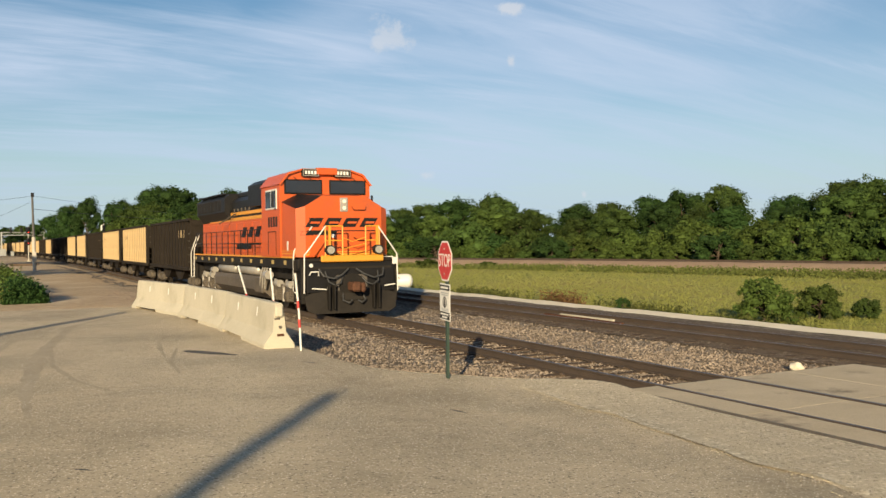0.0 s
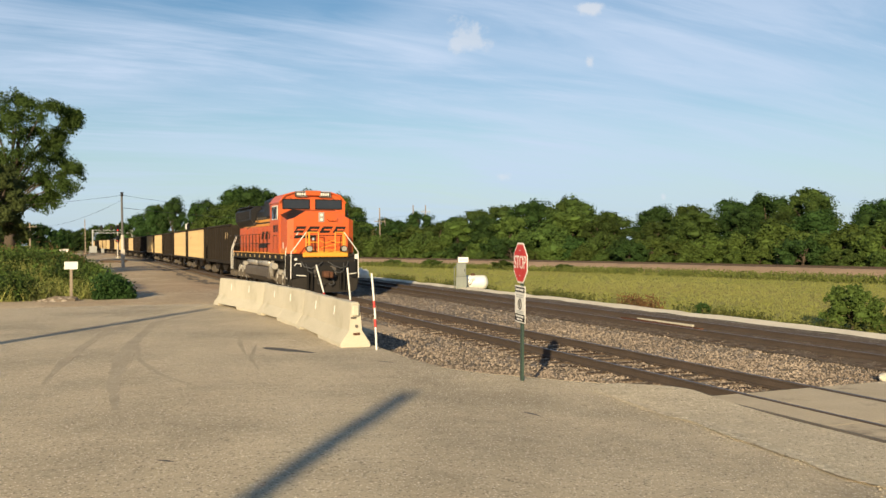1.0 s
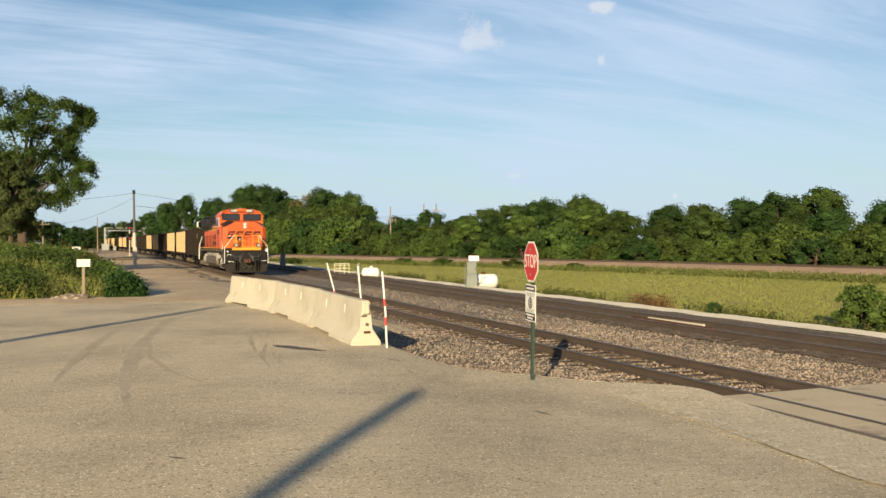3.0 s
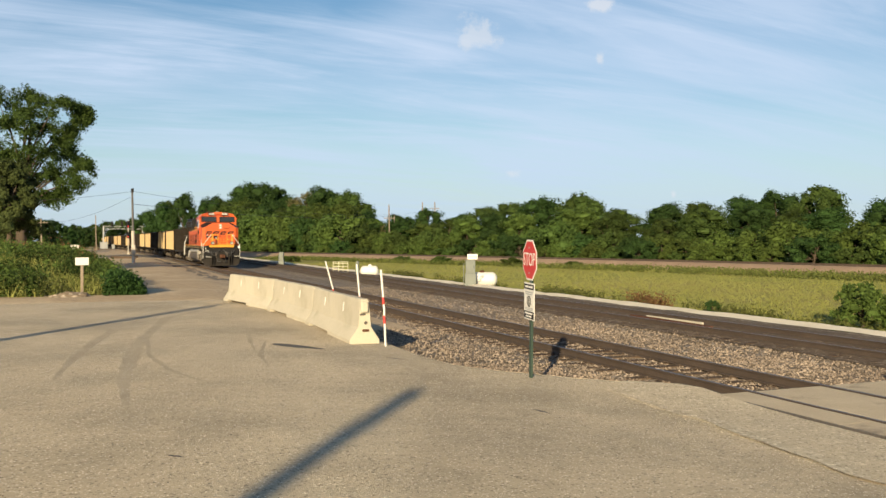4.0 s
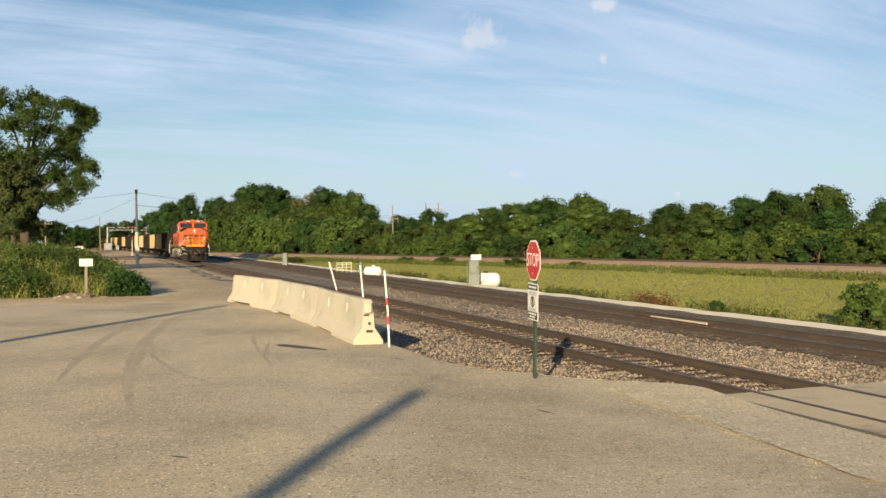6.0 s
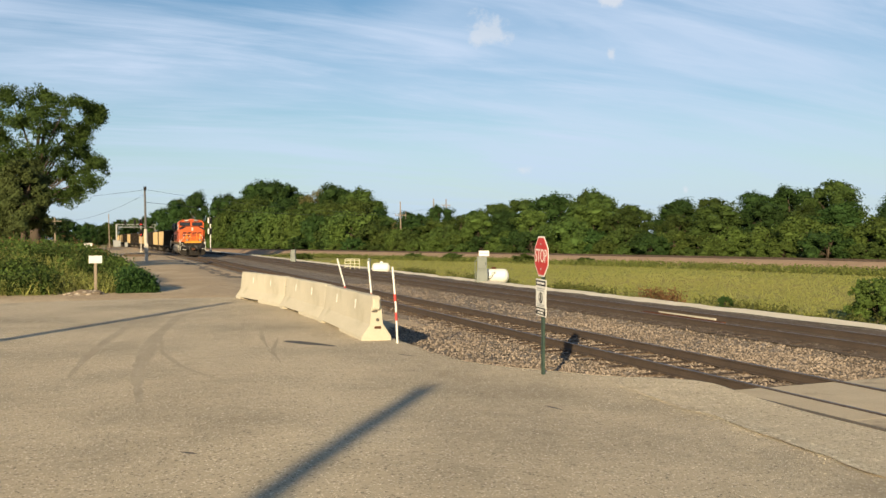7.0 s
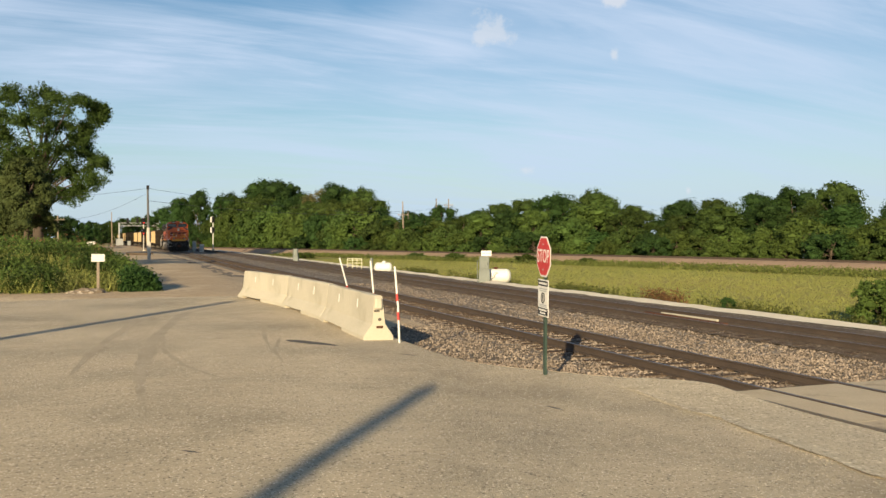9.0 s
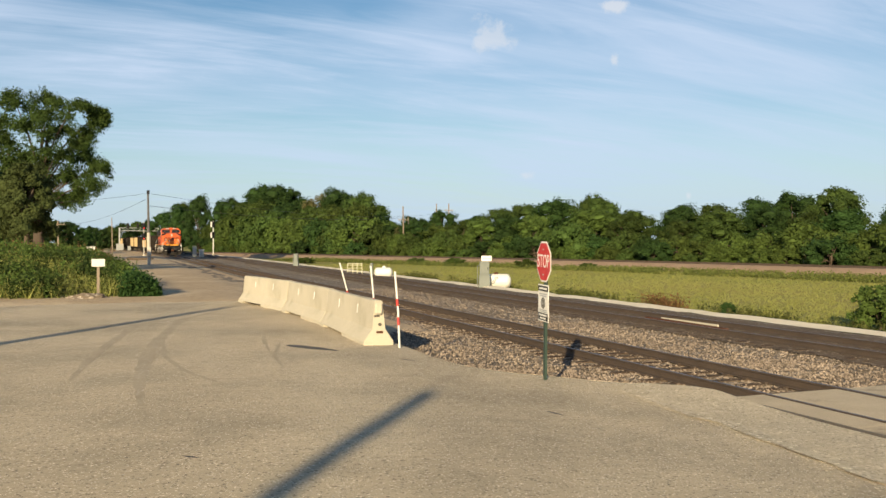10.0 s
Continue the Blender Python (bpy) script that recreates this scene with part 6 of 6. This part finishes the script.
sp = scatter(rng, 260, 23.0, 24.2, 32.8, 35.0, lambda x, y: True, lambda x, y: float(ground_z(x, y)))
weeds("weeds", sp, [0.35 + 0.45 * rng.random() for _ in sp], M["leaf_rust"], "rust-brown dried weeds at the meadow's edge", leaves=6, leaf=0.06, seed=10)

for x, y, s, me in ((25.4, 23.4, 0.52, 0), (27.9, 23.0, 0.42, 0), (29.6, 22.2, 0.3, 2), (24.6, 30.6, 0.16, 1)):
    plant("bush", SHRUBS[me], pose(x, y, float(ground_z(x, y)) - 0.02, 0, 0, 40 * x), "round green bush at the meadow's edge", "bush", "bushes in the meadow", (s, s, s * 0.92))
for x, y, s in ((42.5, 108, 0.42), (47.5, 97, 0.42), (40.5, 118, 0.36), (51, 88, 0.3), (26.5, 128, 0.35)):
    plant("bush", SHRUBS[0], pose(x, y, float(ground_z(x, y)) - 0.02, 0, 0, 40 * x), "low pale green bush in the meadow", "bush", "bushes in the meadow", (s * 1.9, s * 1.9, s * 0.75))


def big_tree():
    """The old broadleaf tree beyond the mound: separate leafy boughs with sky between them."""
    rng = np.random.default_rng(77)
    boughs = [(-4.5, 0, 18.6, 2.4), (-1.0, 1, 19.2, 2.4), (2.0, -1, 18.2, 2.3), (4.6, 0, 17.6, 1.6), (-6.5, 0, 16, 2.6), (-3, -2, 15.5, 2.8), (0.6, 1, 15.6, 2.6),
              (3.4, 0, 15.2, 1.7), (-7, 1, 12.5, 2.8), (-3.5, 0, 12, 2.9), (0, -1, 12.2, 2.5), (3.2, 1, 12.6, 1.9), (5.0, 0, 11.2, 1.5), (-6, -1, 9, 2.6), (-2.4, 1, 9, 2.4),
              (1.2, 0, 9.6, 2.0), (4.0, -1, 9.2, 1.6), (2.4, 0, 7.4, 1.2), (-6, 0, 6.2, 2.4), (-3.4, 1, 6.4, 2.0), (0.2, 0, 7.2, 1.5), (-5.2, 0, 10.6, 2.4), (-1.5, 0, 17.2, 2.2), (-5.4, 0, 13.8, 2.4), (-8.5, 0, 15, 2.4), (-8.5, 1, 10.5, 2.5), (5.2, 0, 17.0, 1.0), (2.4, 0, 13.6, 1.4)]
    cs, rs = [], []
    for x, y, z, r in boughs:
        # leafy twigs that reach out and droop
        for _ in range(15):
            d = unit(rng.normal(size=3) * np.array([1, 1, 0.55]) + 0.25 * unit(np.array([x + 1.8, y, 0.6])))
            reach = r * rng.uniform(0.75, 1.25)
            for u in (0.3, 0.55, 0.8, 1.0):
                cs.append(np.array([x, y * 1.6, z + 0.15 * r]) + d * reach * u - np.array([0, 0, 0.42 * reach * u * u]) + rng.normal(size=3) * 0.12)
                rs.append(rng.uniform(0.5, 0.95) * (1.15 - 0.45 * u))
    v, f = leaf_cloud(rng, np.array(cs), np.array(rs), 52, 0.12, (-2, 0, 10))
    deep = [b for b in boughs if b[0] < 0]
    v, f = join_faces((v, f), leafy_hearts(rng, [np.array([x, y * 1.6, z]) for x, y, z, r in deep], [0.28 * r for x, y, z, r in deep]))
    crown = raw_mesh("crown", v, f, M["leaf_mid"])
    bm = B()
    tube(bm, [(-2, 0, -1), (-2, 0, 3), (-1.8, 0, 7), (-1.2, 0, 12), (-0.8, 0, 16)], [0.75, 0.6, 0.48, 0.3, 0.1], 10)
    for x, y, z, r in boughs:
        a = Vector((-1.8, 0, 4 + 0.5 * (z - 6)))
        e = Vector((x, y * 1.6, z))
        tube(bm, [a, a.lerp(e, 0.5) + Vector((0, 0, 0.5)), e], [0.16, 0.1, 0.04], 6)
    plant("old_tree", (mesh_of("trunk", bm, M["bark"], True), crown), pose(-6.74, 118, 0.5), "tall dark broadleaf tree with drooping boughs and gaps", "tree", "trees beside the drive", (0.99, 1.054, 1.015))


big_tree()
SMALL = tree_parts(41, 7.0, 2.5, 1.3, 30, 90, 0.085, M["leaf_olive"])
plant("tree", SMALL, pose(-6.0, 70, 1.1), "smaller olive-green tree with several thin stems", "tree", "trees beside the drive", (1.0, 1.0, 1.0))
plant("tree", SMALL, pose(-9.6, 74, 1.0, 0, 0, 70), "smaller olive-green tree with several thin stems", "tree", "trees beside the drive", (1.15, 1.15, 1.1))
for x, y, s, k in ((-13, 160, 0.62, 1), (-10.2, 185, 0.66, 0), (-8.6, 200, 0.68, 3), (-6.6, 215, 0.58, 0), (-16, 150, 0.7, 1), (-4.6, 235, 0.5, 3), (-3.2, 262, 0.62, 0), (-0.9, 285, 0.6, 1), (-6, 270, 0.7, 3),
                   (-11.5, 136, 0.5, 0), (-14, 128, 0.6, 3), (4, 420, 1.1, 0), (10, 430, 1.2, 1), (15, 400, 1.2, 3), (-2, 440, 1.0, 1)):
    plant("tree", KINDS[k], pose(x, y, -0.1, 0, 0, 33 * x), "dark green tree beyond the drive", "tree", "trees beside the drive", (s * 1.2, s * 1.2, s))
for x, y, k in ((13.0, 262, 3), (17, 250, 3), (21, 240, 0), (19, 270, 1), (26, 228, 3), (30, 245, 0), (35, 232, 5)):
    s = (skyline(x, y) + 0.4) / 10
    plant("tree", KINDS[k], pose(x, y, -0.4, 0, 0, 47 * x), "tall dark green tree beyond the junction", "tree", "trees of the woods", (1.15, 1.15, s))


def small_sign():
    t = thing("notice_board", "small blank white sign on a grey wooden post", "sign", pose(-0.55, 34.6, 0.3, 0, 0, 4))
    part("post", box(B(), -0.05, 0.05, -0.04, 0.04, -0.3, 1.35, 0.008), M["pole_wood"], t)
    part("board", box(B(), -0.23, 0.23, -0.06, -0.04, 1.2, 1.48, 0.006), M["white"], t, "white board")


small_sign()
t = thing("gravel_heap", "small heap of gravel at the foot of the sign", "heap", pose(-0.9, 34.1, 0.25))
bm = B()
bmesh.ops.create_icosphere(bm, subdivisions=4, radius=1.0)
for v in bm.verts:
    d = 1 + 0.16 * noise.noise(v.co * 2.2) + 0.1 * noise.noise(v.co * 9)
    v.co = Vector((v.co.x * 0.8 * d, v.co.y * 0.45 * d, v.co.z * 0.3 * d))
part("mound", bm, M["ballast"], t)


# ---------------------------------------------------------------- movement
def motions():
    for ob, back in TRAIN:
        walk(ob, [(k, train_pose(back, k)) for k in range(11)])
    for ob, y, radius in WHEELS:
        rows = []
        for k in range(301):
            t = k / 30
            rows.append((t, pose(0, y, radius, -math.degrees((13.5 * t + 0.03 * t * t) / radius), 0, 0)))
        walk(ob, rows)


motions()
